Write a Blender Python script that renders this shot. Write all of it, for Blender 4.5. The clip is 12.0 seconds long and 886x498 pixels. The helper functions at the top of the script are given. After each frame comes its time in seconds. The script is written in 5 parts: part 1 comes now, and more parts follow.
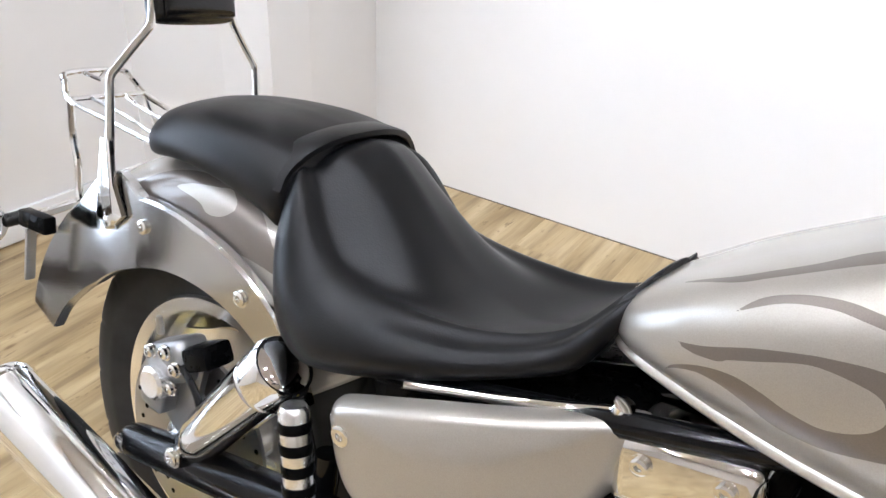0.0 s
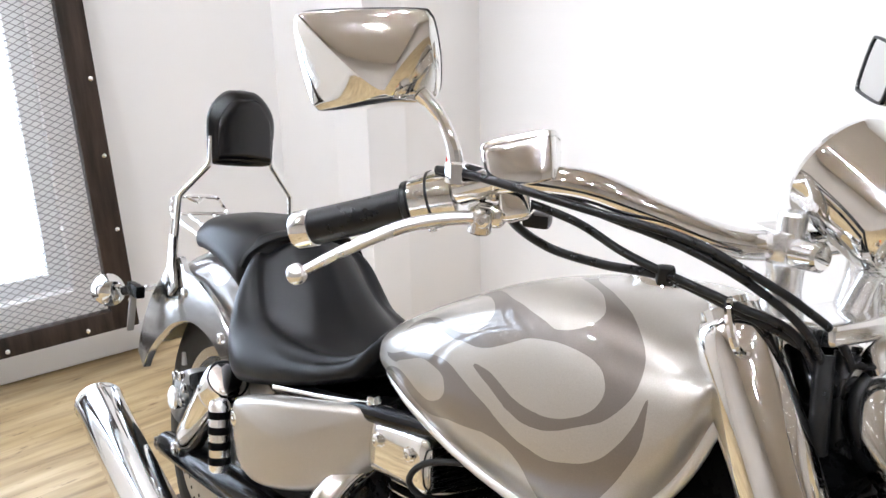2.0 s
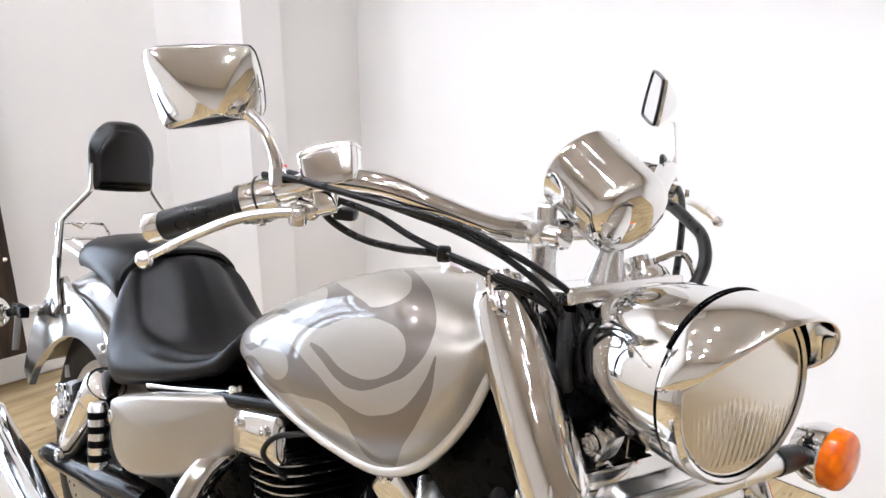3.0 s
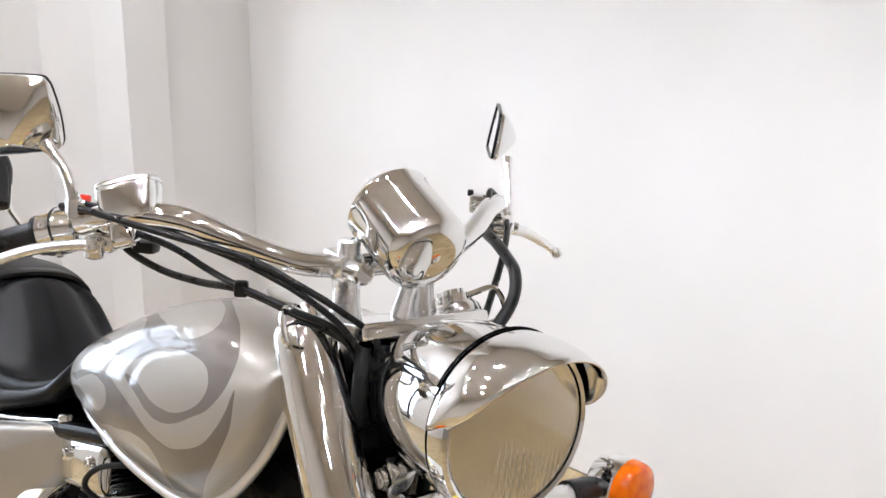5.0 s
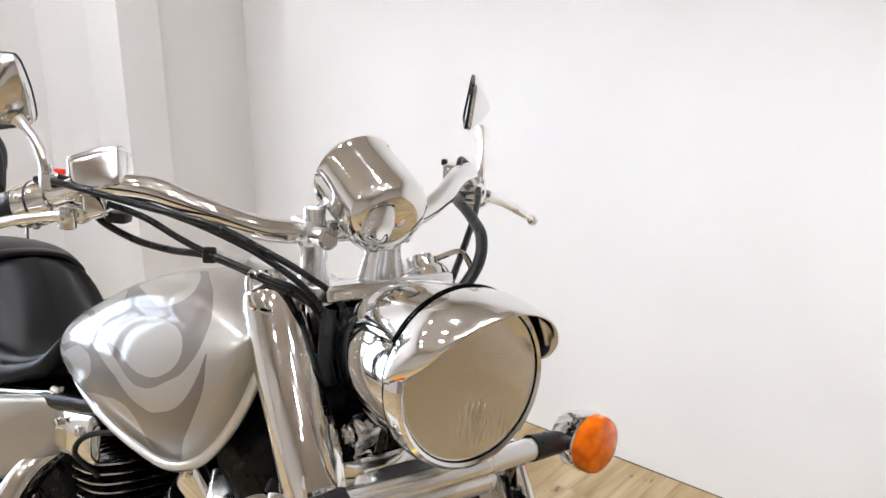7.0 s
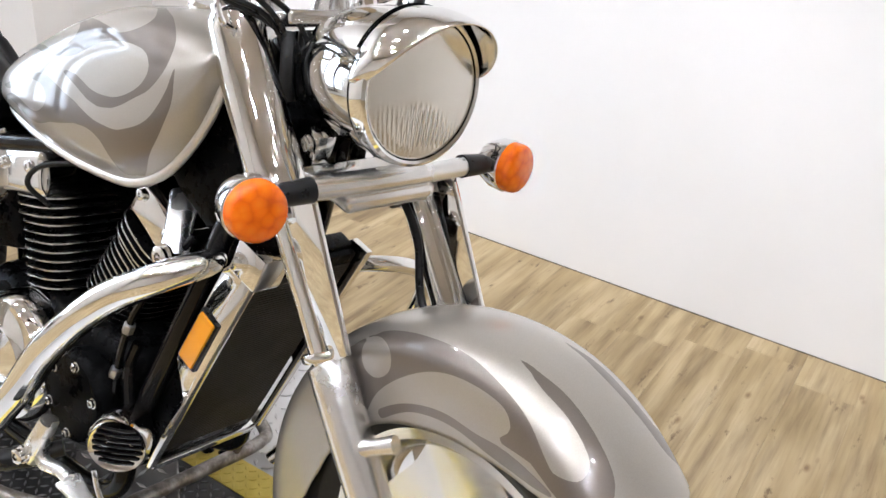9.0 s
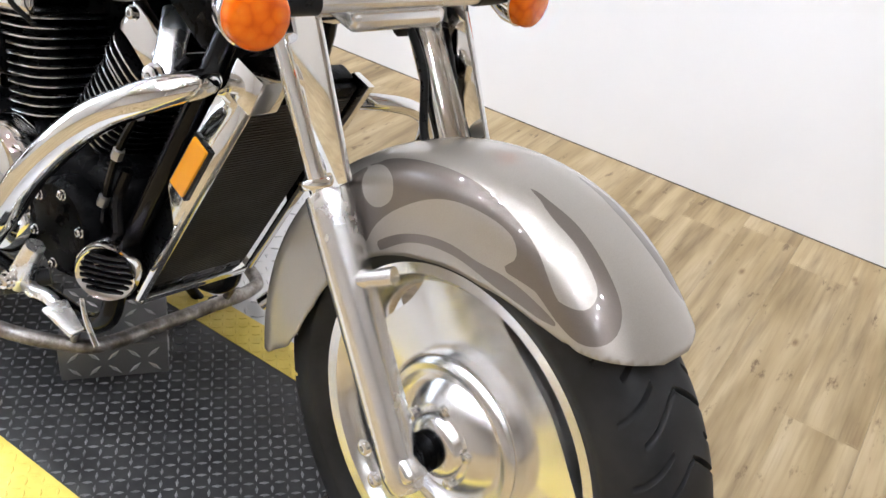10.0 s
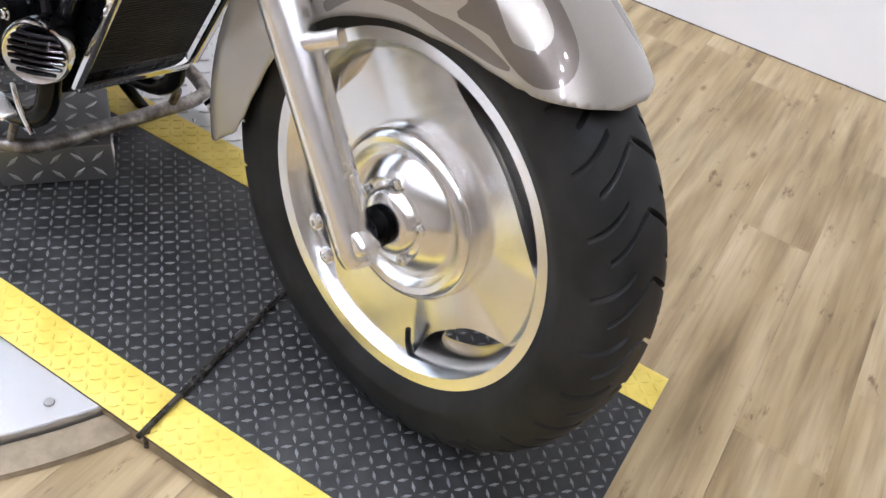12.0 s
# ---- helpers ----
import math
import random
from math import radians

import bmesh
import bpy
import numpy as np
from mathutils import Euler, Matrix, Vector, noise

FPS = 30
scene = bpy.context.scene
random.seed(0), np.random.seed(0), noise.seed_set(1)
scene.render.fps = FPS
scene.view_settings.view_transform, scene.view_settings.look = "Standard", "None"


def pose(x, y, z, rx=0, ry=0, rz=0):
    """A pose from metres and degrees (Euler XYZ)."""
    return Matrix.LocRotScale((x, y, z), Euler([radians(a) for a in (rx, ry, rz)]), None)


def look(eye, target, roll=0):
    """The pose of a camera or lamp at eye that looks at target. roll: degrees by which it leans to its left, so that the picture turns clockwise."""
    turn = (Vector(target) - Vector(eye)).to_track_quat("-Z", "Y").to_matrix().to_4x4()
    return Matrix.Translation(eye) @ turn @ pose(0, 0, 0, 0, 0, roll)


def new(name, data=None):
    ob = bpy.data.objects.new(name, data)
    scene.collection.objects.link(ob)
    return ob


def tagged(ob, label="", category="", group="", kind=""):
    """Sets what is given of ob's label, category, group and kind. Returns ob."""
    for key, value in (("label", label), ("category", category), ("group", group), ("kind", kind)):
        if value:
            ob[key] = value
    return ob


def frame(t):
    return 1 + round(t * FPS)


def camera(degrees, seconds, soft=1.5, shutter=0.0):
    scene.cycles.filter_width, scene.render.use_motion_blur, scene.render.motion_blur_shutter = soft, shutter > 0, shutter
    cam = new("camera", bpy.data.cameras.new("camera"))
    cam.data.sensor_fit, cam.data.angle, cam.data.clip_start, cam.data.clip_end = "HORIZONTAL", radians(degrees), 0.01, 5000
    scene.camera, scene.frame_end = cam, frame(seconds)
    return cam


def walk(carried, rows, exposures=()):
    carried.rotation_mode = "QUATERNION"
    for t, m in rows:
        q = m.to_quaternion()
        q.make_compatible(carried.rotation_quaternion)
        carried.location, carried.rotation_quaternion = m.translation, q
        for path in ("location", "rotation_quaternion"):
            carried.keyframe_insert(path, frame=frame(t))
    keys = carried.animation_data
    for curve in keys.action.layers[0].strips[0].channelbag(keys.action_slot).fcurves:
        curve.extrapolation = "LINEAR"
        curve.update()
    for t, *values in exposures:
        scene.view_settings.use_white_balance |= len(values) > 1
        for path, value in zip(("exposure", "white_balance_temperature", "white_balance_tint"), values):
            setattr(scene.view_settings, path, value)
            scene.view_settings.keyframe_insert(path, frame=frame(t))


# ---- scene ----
cam = camera(53.8, 12.0)
PATH = [
    (0, (0.868, -0.587, 1.224), (-0.157, 0.792, 0.202), 2.3),
    (0.5, (1.001, -0.643, 1.239), (-0.215, 0.709, 0.406), 0.1),
    (1, (1.225, -0.666, 1.267), (-0.12, 0.586, 0.477), -1.2),
    (1.5, (1.471, -0.6, 1.3), (-0.055, 0.478, 0.587), 1.1),
    (2, (1.587, -0.531, 1.313), (0.051, 0.555, 0.634), -1.2),
    (2.5, (1.67, -0.519, 1.313), (0.196, 0.68, 0.69), -1.1),
    (3, (1.808, -0.573, 1.323), (0.378, 0.69, 0.724), -0.5),
    (3.5, (1.894, -0.585, 1.344), (0.48, 0.701, 0.754), 0.2),
    (3.7, (1.898, -0.549, 1.345), (0.469, 0.715, 0.743), 0.9),
    (5.5, (1.922, -0.467, 1.352), (0.62, 0.946, 0.796), 1.7),
    (6, (1.936, -0.455, 1.351), (0.615, 0.945, 0.809), 1.1),
    (6.5, (1.951, -0.425, 1.345), (0.583, 0.92, 0.778), 0.3),
    (8.3, (2.05, -0.634, 1.301), (0.918, 0.837, 0.558), 2.6),
    (8.5, (2.051, -0.649, 1.288), (0.94, 0.82, 0.509), 3.6),
    (9, (2.05, -0.653, 1.251), (1.018, 0.792, 0.331), 5.1),
    (9.5, (2.039, -0.652, 1.211), (1.066, 0.768, 0.193), 6.8),
    (10, (2.039, -0.658, 1.163), (1.125, 0.716, 0.033), 8.7),
    (10.5, (2.046, -0.658, 1.124), (1.179, 0.678, -0.087), 9.3),
    (11, (2.065, -0.661, 1.098), (1.252, 0.647, -0.177), 9.6),
    (11.5, (2.076, -0.671, 1.062), (1.33, 0.608, -0.282), 11.0),
    (12, (2.087, -0.677, 1.053), (1.382, 0.615, -0.301), 11.3),
]
walk(cam, [(t, look(e, g, r)) for t, e, g, r in PATH], [(0.0, 0.12, 5900, 12), (2.0, 0.16, 5950, 12), (3.5, 0.04, 6050, 14), (5.5, -0.14, 6100, 12), (6.6, -0.14, 6100, 12), (8.5, -0.04, 6050, 12), (10.5, 0.06, 5850, 12), (12.0, 0.0, 5700, 14)])

# ---- light ----
world = bpy.data.worlds.new("world")
scene.world = world
world.use_nodes = True
wn = world.node_tree
sky = wn.nodes.new("ShaderNodeTexSky")
sky.sky_type, sky.sun_disc, sky.sun_elevation, sky.sun_rotation = "NISHITA", False, radians(35), radians(200)
wn.links.new(sky.outputs[0], wn.nodes["Background"].inputs[0])
wn.nodes["Background"].inputs[1].default_value = 0.12
scene.view_settings.exposure = 0.0


# ---- materials ----
def material(name, colour, rough=0.5, metal=0.0, coat=0.0, **kw):
    m = bpy.data.materials.new(name)
    m.use_nodes = True
    b = m.node_tree.nodes["Principled BSDF"]
    b.inputs["Base Color"].default_value = (*colour, 1)
    b.inputs["Roughness"].default_value = rough
    b.inputs["Metallic"].default_value = metal
    b.inputs["Coat Weight"].default_value = coat
    b.inputs["Coat Roughness"].default_value = 0.04
    for k, v in kw.items():
        b.inputs[k.replace("_", " ")].default_value = v
    return m


def nd(m, kind, **kw):
    n = m.node_tree.nodes.new(kind)
    for k, v in kw.items():
        n.inputs[k.replace("_", " ")].default_value = v
    return n


def link(m, a, b):
    m.node_tree.links.new(a, b)


def bsdf(m):
    return m.node_tree.nodes["Principled BSDF"]


def coords(m, scale=(1, 1, 1), out="Object"):
    tc, mp = nd(m, "ShaderNodeTexCoord"), nd(m, "ShaderNodeMapping")
    mp.inputs["Scale"].default_value = scale
    link(m, tc.outputs[out], mp.inputs[0])
    return mp.outputs[0]


def ramp(m, fac, stops):
    r = nd(m, "ShaderNodeValToRGB")
    e = r.color_ramp.elements
    while len(e) < len(stops):
        e.new(0.5)
    for el, (p, c) in zip(e, stops):
        el.position, el.color = p, (*c, 1)
    link(m, fac, r.inputs[0])
    return r.outputs[0]


def noise_tex(m, vec, scale, detail=4.0, rough=0.55):
    n = nd(m, "ShaderNodeTexNoise", Scale=scale, Detail=detail, Roughness=rough)
    link(m, vec, n.inputs["Vector"])
    return n.outputs["Fac"]


def bump(m, height, strength=0.2, dist=0.002):
    b = nd(m, "ShaderNodeBump", Strength=strength, Distance=dist)
    link(m, height, b.inputs["Height"])
    link(m, b.outputs[0], bsdf(m).inputs["Normal"])


def worn(m, scale, lo, hi, stretch=(1, 1, 1)):
    """Uneven gloss: smudges and fine wear."""
    f = noise_tex(m, coords(m, stretch), scale, 6.0, 0.6)
    mr = nd(m, "ShaderNodeMapRange", From_Min=0.35, From_Max=0.7, To_Min=lo, To_Max=hi)
    link(m, f, mr.inputs["Value"])
    link(m, mr.outputs[0], bsdf(m).inputs["Roughness"])
    return m


def stained_metal():
    """Browned, once bright steel."""
    m = material("browned_steel", (0.12, 0.10, 0.085), 0.4, 0.85)
    f = noise_tex(m, coords(m), 26, 7, 0.65)
    link(m, ramp(m, f, [(0.3, (0.07, 0.055, 0.045)), (0.5, (0.26, 0.235, 0.21)), (0.7, (0.56, 0.54, 0.51))]), bsdf(m).inputs["Base Color"])
    return m


CHROME = worn(material("chrome", (0.86, 0.86, 0.85), 0.06, 1.0), 30, 0.03, 0.10)
SATIN = worn(material("polished_aluminium", (0.9, 0.9, 0.895), 0.27, 1.0), 9, 0.25, 0.29)
BRUSHED = worn(material("turned_aluminium", (0.9, 0.895, 0.885), 0.22, 1.0), 6, 0.205, 0.235)
STEEL = worn(material("dull_steel", (0.45, 0.44, 0.43), 0.35, 1.0), 25, 0.28, 0.5)
DARK_STEEL = worn(stained_metal(), 30, 0.3, 0.55)
SILVER = worn(material("silver_metallic", (0.52, 0.52, 0.515), 0.15, 1.0, 0.0), 7, 0.11, 0.17)
BLACK_METAL = worn(material("black_engine_paint", (0.002, 0.002, 0.0021), 0.35, Specular_IOR_Level=0.04), 40, 0.2, 0.4)
BLACK_GLOSS = worn(material("black_gloss_frame", (0.003, 0.003, 0.0033), 0.15, 0.0, 0.0, Specular_IOR_Level=0.25), 20, 0.10, 0.2)
PLASTIC = worn(material("black_plastic", (0.007, 0.007, 0.007), 0.36, Specular_IOR_Level=0.3), 60, 0.25, 0.4)
FIN_EDGE = material("bright_fin_edge", (0.75, 0.75, 0.74), 0.25, 1.0)


def leather(name, lo, hi, spec=0.24):
    m = material(name, (0.004, 0.004, 0.0043), 0.4, Specular_IOR_Level=spec)
    v = coords(m)
    vo = nd(m, "ShaderNodeTexVoronoi", Scale=420.0)
    link(m, v, vo.inputs["Vector"])
    bump(m, vo.outputs["Distance"], 0.18, 0.0006)
    f = noise_tex(m, v, 9, 5)
    mr = nd(m, "ShaderNodeMapRange", From_Min=0.3, From_Max=0.7, To_Min=lo, To_Max=hi)
    link(m, f, mr.inputs["Value"])
    link(m, mr.outputs[0], bsdf(m).inputs["Roughness"])
    return m


LEATHER = leather("black_vinyl", 0.33, 0.43)
PAD_VINYL = leather("glossy_black_vinyl", 0.14, 0.20, 0.5)


def rubber():
    m = material("tyre_rubber", (0.01, 0.01, 0.01), 0.5, Specular_IOR_Level=0.22)
    v = coords(m)
    f = noise_tex(m, v, 16, 6)
    link(m, ramp(m, f, [(0.3, (0.009, 0.009, 0.0088)), (0.75, (0.026, 0.0255, 0.025))]), bsdf(m).inputs["Base Color"])
    bump(m, noise_tex(m, v, 300, 2), 0.15, 0.0006)
    return m


RUBBER = rubber()


def paint(name, base):
    """Metallic paint under clear coat: fine flake, faint orange peel."""
    m = material(name, base, 0.40, 0.68, 1.0)
    v = coords(m)
    fl = noise_tex(m, v, 900, 2)
    link(m, ramp(m, fl, [(0.3, tuple(c * 0.93 for c in base)), (0.7, tuple(min(1, c * 1.06) for c in base))]), bsdf(m).inputs["Base Color"])
    return m


PAINT_PLAIN = paint("champagne_paint", (0.375, 0.345, 0.303))
# champagne made paler, to paint in the light that the tank seam catches
LIT_SEAM = paint("lit_seam_paint", (0.62, 0.59, 0.54))
TAUPE = paint("taupe_flame_paint", (0.163, 0.139, 0.119))


def glass(name, colour=(1, 1, 1), rough=0.02):
    return material(name, colour, rough, 0.0, Transmission_Weight=1.0, IOR=1.45)


def amber():
    m = material("amber_lens", (0.92, 0.17, 0.0), 0.10, 0.0, 0.3, Transmission_Weight=0.15, Specular_IOR_Level=0.3, Subsurface_Weight=0.0)
    v = coords(m)
    vo = nd(m, "ShaderNodeTexVoronoi", Scale=70.0)
    link(m, v, vo.inputs["Vector"])
    bump(m, vo.outputs["Distance"], 0.15, 0.003)
    link(m, ramp(m, vo.outputs["Distance"], [(0.1, (0.95, 0.21, 0.004)), (0.5, (0.90, 0.165, 0.0)), (0.85, (0.72, 0.10, 0.0))]), bsdf(m).inputs["Base Color"])
    return m


AMBER = amber()
REFLECTOR = material("yellow_reflector", (0.9, 0.36, 0.01), 0.15, 0.0, 0.5)
LAMP_LENS = material("headlamp_glass", (0.97, 0.96, 0.93), 0.03, 0.0, 0.0, Transmission_Weight=1.0, IOR=1.45)
LAMP_BOWL = material("lamp_reflector", (0.95, 0.94, 0.92), 0.16, 1.0)
POLISHED = worn(material("polished_hub_metal", (0.88, 0.88, 0.87), 0.13, 1.0), 12, 0.11, 0.15)
RAD_FIN = worn(material("dusty_radiator_fin", (0.032, 0.028, 0.024), 0.5, Specular_IOR_Level=0.3), 14, 0.42, 0.6)
CAST = worn(material("cast_grey_aluminium", (0.34, 0.34, 0.335), 0.4, 0.9), 40, 0.34, 0.55)
LENS = glass("clear_lens")
CLEAR = glass("clear_plastic_lens", (0.95, 0.95, 0.95), 0.06)
RED = material("red_switch", (0.75, 0.04, 0.015), 0.35)
MIRROR_GLASS = material("mirror_glass", (0.85, 0.87, 0.88), 0.01, 1.0)
DIAL = material("dial_face", (0.75, 0.74, 0.70), 0.4)


def plaster(name, colour):
    m = material(name, colour, 0.75)
    v = coords(m)
    f = noise_tex(m, v, 1.6, 6)
    link(m, ramp(m, f, [(0.3, tuple(c * 0.97 for c in colour)), (0.7, tuple(min(0.9, c * 1.02) for c in colour))]), bsdf(m).inputs["Base Color"])
    bump(m, noise_tex(m, v, 120, 4), 0.08, 0.001)
    return m


WALL_PAINT = plaster("cream_wall_paint", (0.80, 0.785, 0.765))
CEILING_PAINT = plaster("grey_ceiling_paint", (0.58, 0.53, 0.47))
TAN_PAINT = plaster("taupe_wall_paint", (0.52, 0.485, 0.44))


def wood_floor():
    m = material("oak_vinyl_plank", (0.4, 0.3, 0.18), 0.42)
    info = nd(m, "ShaderNodeObjectInfo")
    tc = nd(m, "ShaderNodeTexCoord")
    add = nd(m, "ShaderNodeVectorMath")
    sc = nd(m, "ShaderNodeVectorMath")
    sc.operation = "SCALE"
    comb = nd(m, "ShaderNodeCombineXYZ")
    link(m, info.outputs["Random"], comb.inputs[0])
    link(m, info.outputs["Random"], comb.inputs[1])
    link(m, comb.outputs[0], sc.inputs[0])
    sc.inputs["Scale"].default_value = 37.0
    link(m, tc.outputs["Object"], add.inputs[0])
    link(m, sc.outputs[0], add.inputs[1])
    def layer(base, tint, amount):
        mx = nd(m, "ShaderNodeMix")
        mx.data_type, mx.blend_type = "RGBA", "MULTIPLY"
        mx.inputs[0].default_value = amount
        link(m, base, mx.inputs[6])
        link(m, tint, mx.inputs[7])
        return mx.outputs[2]

    def stretched(x, y):
        mp = nd(m, "ShaderNodeMapping")
        mp.inputs["Scale"].default_value = (x, y, 1.0)
        link(m, add.outputs[0], mp.inputs[0])
        return mp.outputs[0]

    # broad soft figure, then grey-brown streaks, fine pores and a few knots
    figure = noise_tex(m, stretched(6.0, 0.9), 2.2, 3, 0.5)
    base = ramp(m, figure, [(0.25, (0.25, 0.172, 0.078)), (0.42, (0.365, 0.268, 0.132)), (0.58, (0.46, 0.352, 0.195)), (0.78, (0.56, 0.452, 0.28))])
    streak = noise_tex(m, stretched(9.0, 0.75), 3.0, 4, 0.55)
    base = layer(base, ramp(m, streak, [(0.30, (0.46, 0.42, 0.38)), (0.44, (0.80, 0.78, 0.75)), (0.56, (1.0, 1.0, 1.0))]), 0.85)
    grain = noise_tex(m, stretched(46.0, 1.3), 3.2, 5, 0.55)
    base = layer(base, ramp(m, grain, [(0.34, (0.80, 0.76, 0.70)), (0.52, (1.0, 1.0, 1.0))]), 0.55)
    vo = nd(m, "ShaderNodeTexVoronoi", Scale=2.1)
    link(m, stretched(5.0, 2.2), vo.inputs["Vector"])
    base = layer(base, ramp(m, vo.outputs["Distance"], [(0.0, (0.20, 0.14, 0.09)), (0.045, (0.55, 0.46, 0.36)), (0.10, (1, 1, 1))]), 0.8)
    check = noise_tex(m, stretched(11.0, 3.2), 2.8, 7, 0.68)
    base = layer(base, ramp(m, check, [(0.31, (0.26, 0.19, 0.13)), (0.40, (1, 1, 1))]), 0.8)
    link(m, base, bsdf(m).inputs["Base Color"])
    bump(m, grain, 0.08, 0.0006)
    return m


WOOD = wood_floor()


def stained(name, lo, hi, rough, scale, stretch, spec=0.5):
    m = material(name, lo, rough, Specular_IOR_Level=spec)
    f = noise_tex(m, coords(m, stretch), scale, 7, 0.6)
    link(m, ramp(m, f, [(0.3, lo), (0.7, hi)]), bsdf(m).inputs["Base Color"])
    bump(m, f, 0.2, 0.001)
    return m


DIRT = stained("grimy_joint", (0.05, 0.042, 0.034), (0.24, 0.21, 0.17), 0.8, 40, (1, 1, 1), 0.2)
DARK_WOOD = stained("dark_stained_wood", (0.012, 0.009, 0.007), (0.055, 0.038, 0.028), 0.6, 30, (1, 1, 0.12), 0.2)
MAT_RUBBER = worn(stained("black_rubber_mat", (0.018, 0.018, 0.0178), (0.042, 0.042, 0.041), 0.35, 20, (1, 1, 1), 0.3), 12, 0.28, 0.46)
# tread bars: worn gloss, base colour raised to paint in their glints
MAT_TREAD = worn(stained("glint_pale_rubber_tread", (0.11, 0.11, 0.11), (0.25, 0.25, 0.25), 0.3, 24, (1, 1, 1), 0.5), 16, 0.2, 0.36)
TAPE = stained("yellow_safety_paint", (0.70, 0.53, 0.075), (0.86, 0.69, 0.15), 0.4, 18, (1, 1, 1))
PLATE = worn(material("aluminium_tread_plate", (0.66, 0.66, 0.66), 0.35, 0.9), 15, 0.28, 0.45)
OILED = worn(stained("oiled_steel", (0.006, 0.005, 0.004), (0.05, 0.042, 0.034), 0.35, 30, (1, 1, 1)), 30, 0.2, 0.4)
DULL_PLATE = worn(material("dirty_tread_plate", (0.27, 0.27, 0.265), 0.45, 0.8), 15, 0.36, 0.55)
EXP_METAL = material("galvanised_mesh", (0.22, 0.215, 0.21), 0.45, 0.8)


def glow(name, colour, strength):
    m = bpy.data.materials.new(name)
    m.use_nodes = True
    b = m.node_tree.nodes["Principled BSDF"]
    b.inputs["Base Color"].default_value = (*colour, 1)
    b.inputs["Emission Color"].default_value = (*colour, 1)
    b.inputs["Emission Strength"].default_value = strength
    return m


LAMP_GLOW = glow("lamp_lens_glow", (0.985, 0.985, 1.0), 790.0)
DAY = glow("daylight_backdrop", (0.84, 0.92, 1.0), 5.2)


# ---- mesh helpers ----
def part(name, bm, mat, parent=None, label="", smooth=True):
    bmesh.ops.recalc_face_normals(bm, faces=bm.faces)
    me = bpy.data.meshes.new(name)
    bm.to_mesh(me)
    bm.free()
    if smooth:
        me.polygons.foreach_set("use_smooth", [True] * len(me.polygons))
        me.set_sharp_from_angle(angle=radians(38))
    for one in mat if isinstance(mat, (list, tuple)) else [mat]:
        me.materials.append(one)
    ob = new(name, me)
    if parent:
        ob.parent = parent
    if label:
        tagged(ob, label)
    return ob


def spline(pts, n):
    """Catmull-Rom through the points, n steps a span."""
    P = [Vector(p) for p in pts]
    P = [2 * P[0] - P[1]] + P + [2 * P[-1] - P[-2]]
    out = []
    for i in range(1, len(P) - 2):
        for k in range(n):
            t = k / n
            a, b, c, d = P[i - 1:i + 3]
            out.append(0.5 * (2 * b + (c - a) * t + (2 * a - 5 * b + 4 * c - d) * t * t + (3 * b - a - 3 * c + d) * t ** 3))
    return out + [P[-2]]


def interp(x, xs, ys):
    """Smooth value at x through the table."""
    pts = spline([(a, b, 0) for a, b in zip(xs, ys)], 12)
    return float(np.interp(x, [p.x for p in pts], [p.y for p in pts]))


def skin(bm, rings, closed=True, caps=True):
    vs = [[bm.verts.new(p) for p in r] for r in rings]
    m = len(vs[0])
    for a, b in zip(vs, vs[1:]):
        for i in range(m if closed else m - 1):
            j = (i + 1) % m
            bm.faces.new((a[i], a[j], b[j], b[i]))
    if caps and closed:
        bm.faces.new(list(reversed(vs[0])))
        bm.faces.new(vs[-1])
    return vs


def tube(pts, radius, bm=None, segs=12, steps=6, caps=True):
    """A round bar along a smooth line; radius may be one number or one for each point."""
    bm = bm or bmesh.new()
    line = spline(pts, steps) if steps > 1 else [Vector(p) for p in pts]
    if isinstance(radius, (int, float)):
        rad = [radius] * len(line)
    else:
        rad = list(float(q) for q in np.interp(np.linspace(0, len(pts) - 1, len(line)), range(len(pts)), radius))
    up = Vector((0.13, 0.21, 0.97)).normalized()
    rings = []
    for i, p in enumerate(line):
        d = (line[min(i + 1, len(line) - 1)] - line[max(i - 1, 0)]).normalized()
        side = d.cross(up)
        if side.length < 1e-3:
            side = d.cross(Vector((1, 0, 0)))
        side.normalize()
        up = side.cross(d).normalized()
        rings.append([p + rad[i] * (math.cos(a) * side + math.sin(a) * up) for a in [2 * math.pi * k / segs for k in range(segs)]])
    skin(bm, rings, True, caps)
    return bm


def basis(axis):
    """Two directions square to axis."""
    w = Vector(axis).normalized()
    u = w.cross(Vector((0, 0, 1)))
    if u.length < 1e-3:
        u = Vector((1, 0, 0))
    u.normalize()
    return u, w.cross(u), w


def lathe(profile, place, axis, bm=None, segs=40):
    """Turns (along, radius) pairs round an axis through place."""
    bm = bm or bmesh.new()
    u, v, w = basis(axis)
    o = Vector(place)
    rings = []
    for h, r in profile:
        h, r = float(h), max(float(r), 1e-5)
        rings.append([o + w * h + r * (math.cos(a) * u + math.sin(a) * v) for a in [2 * math.pi * k / segs for k in range(segs)]])
    skin(bm, rings, True, True)
    bmesh.ops.remove_doubles(bm, verts=bm.verts, dist=2e-5)
    return bm


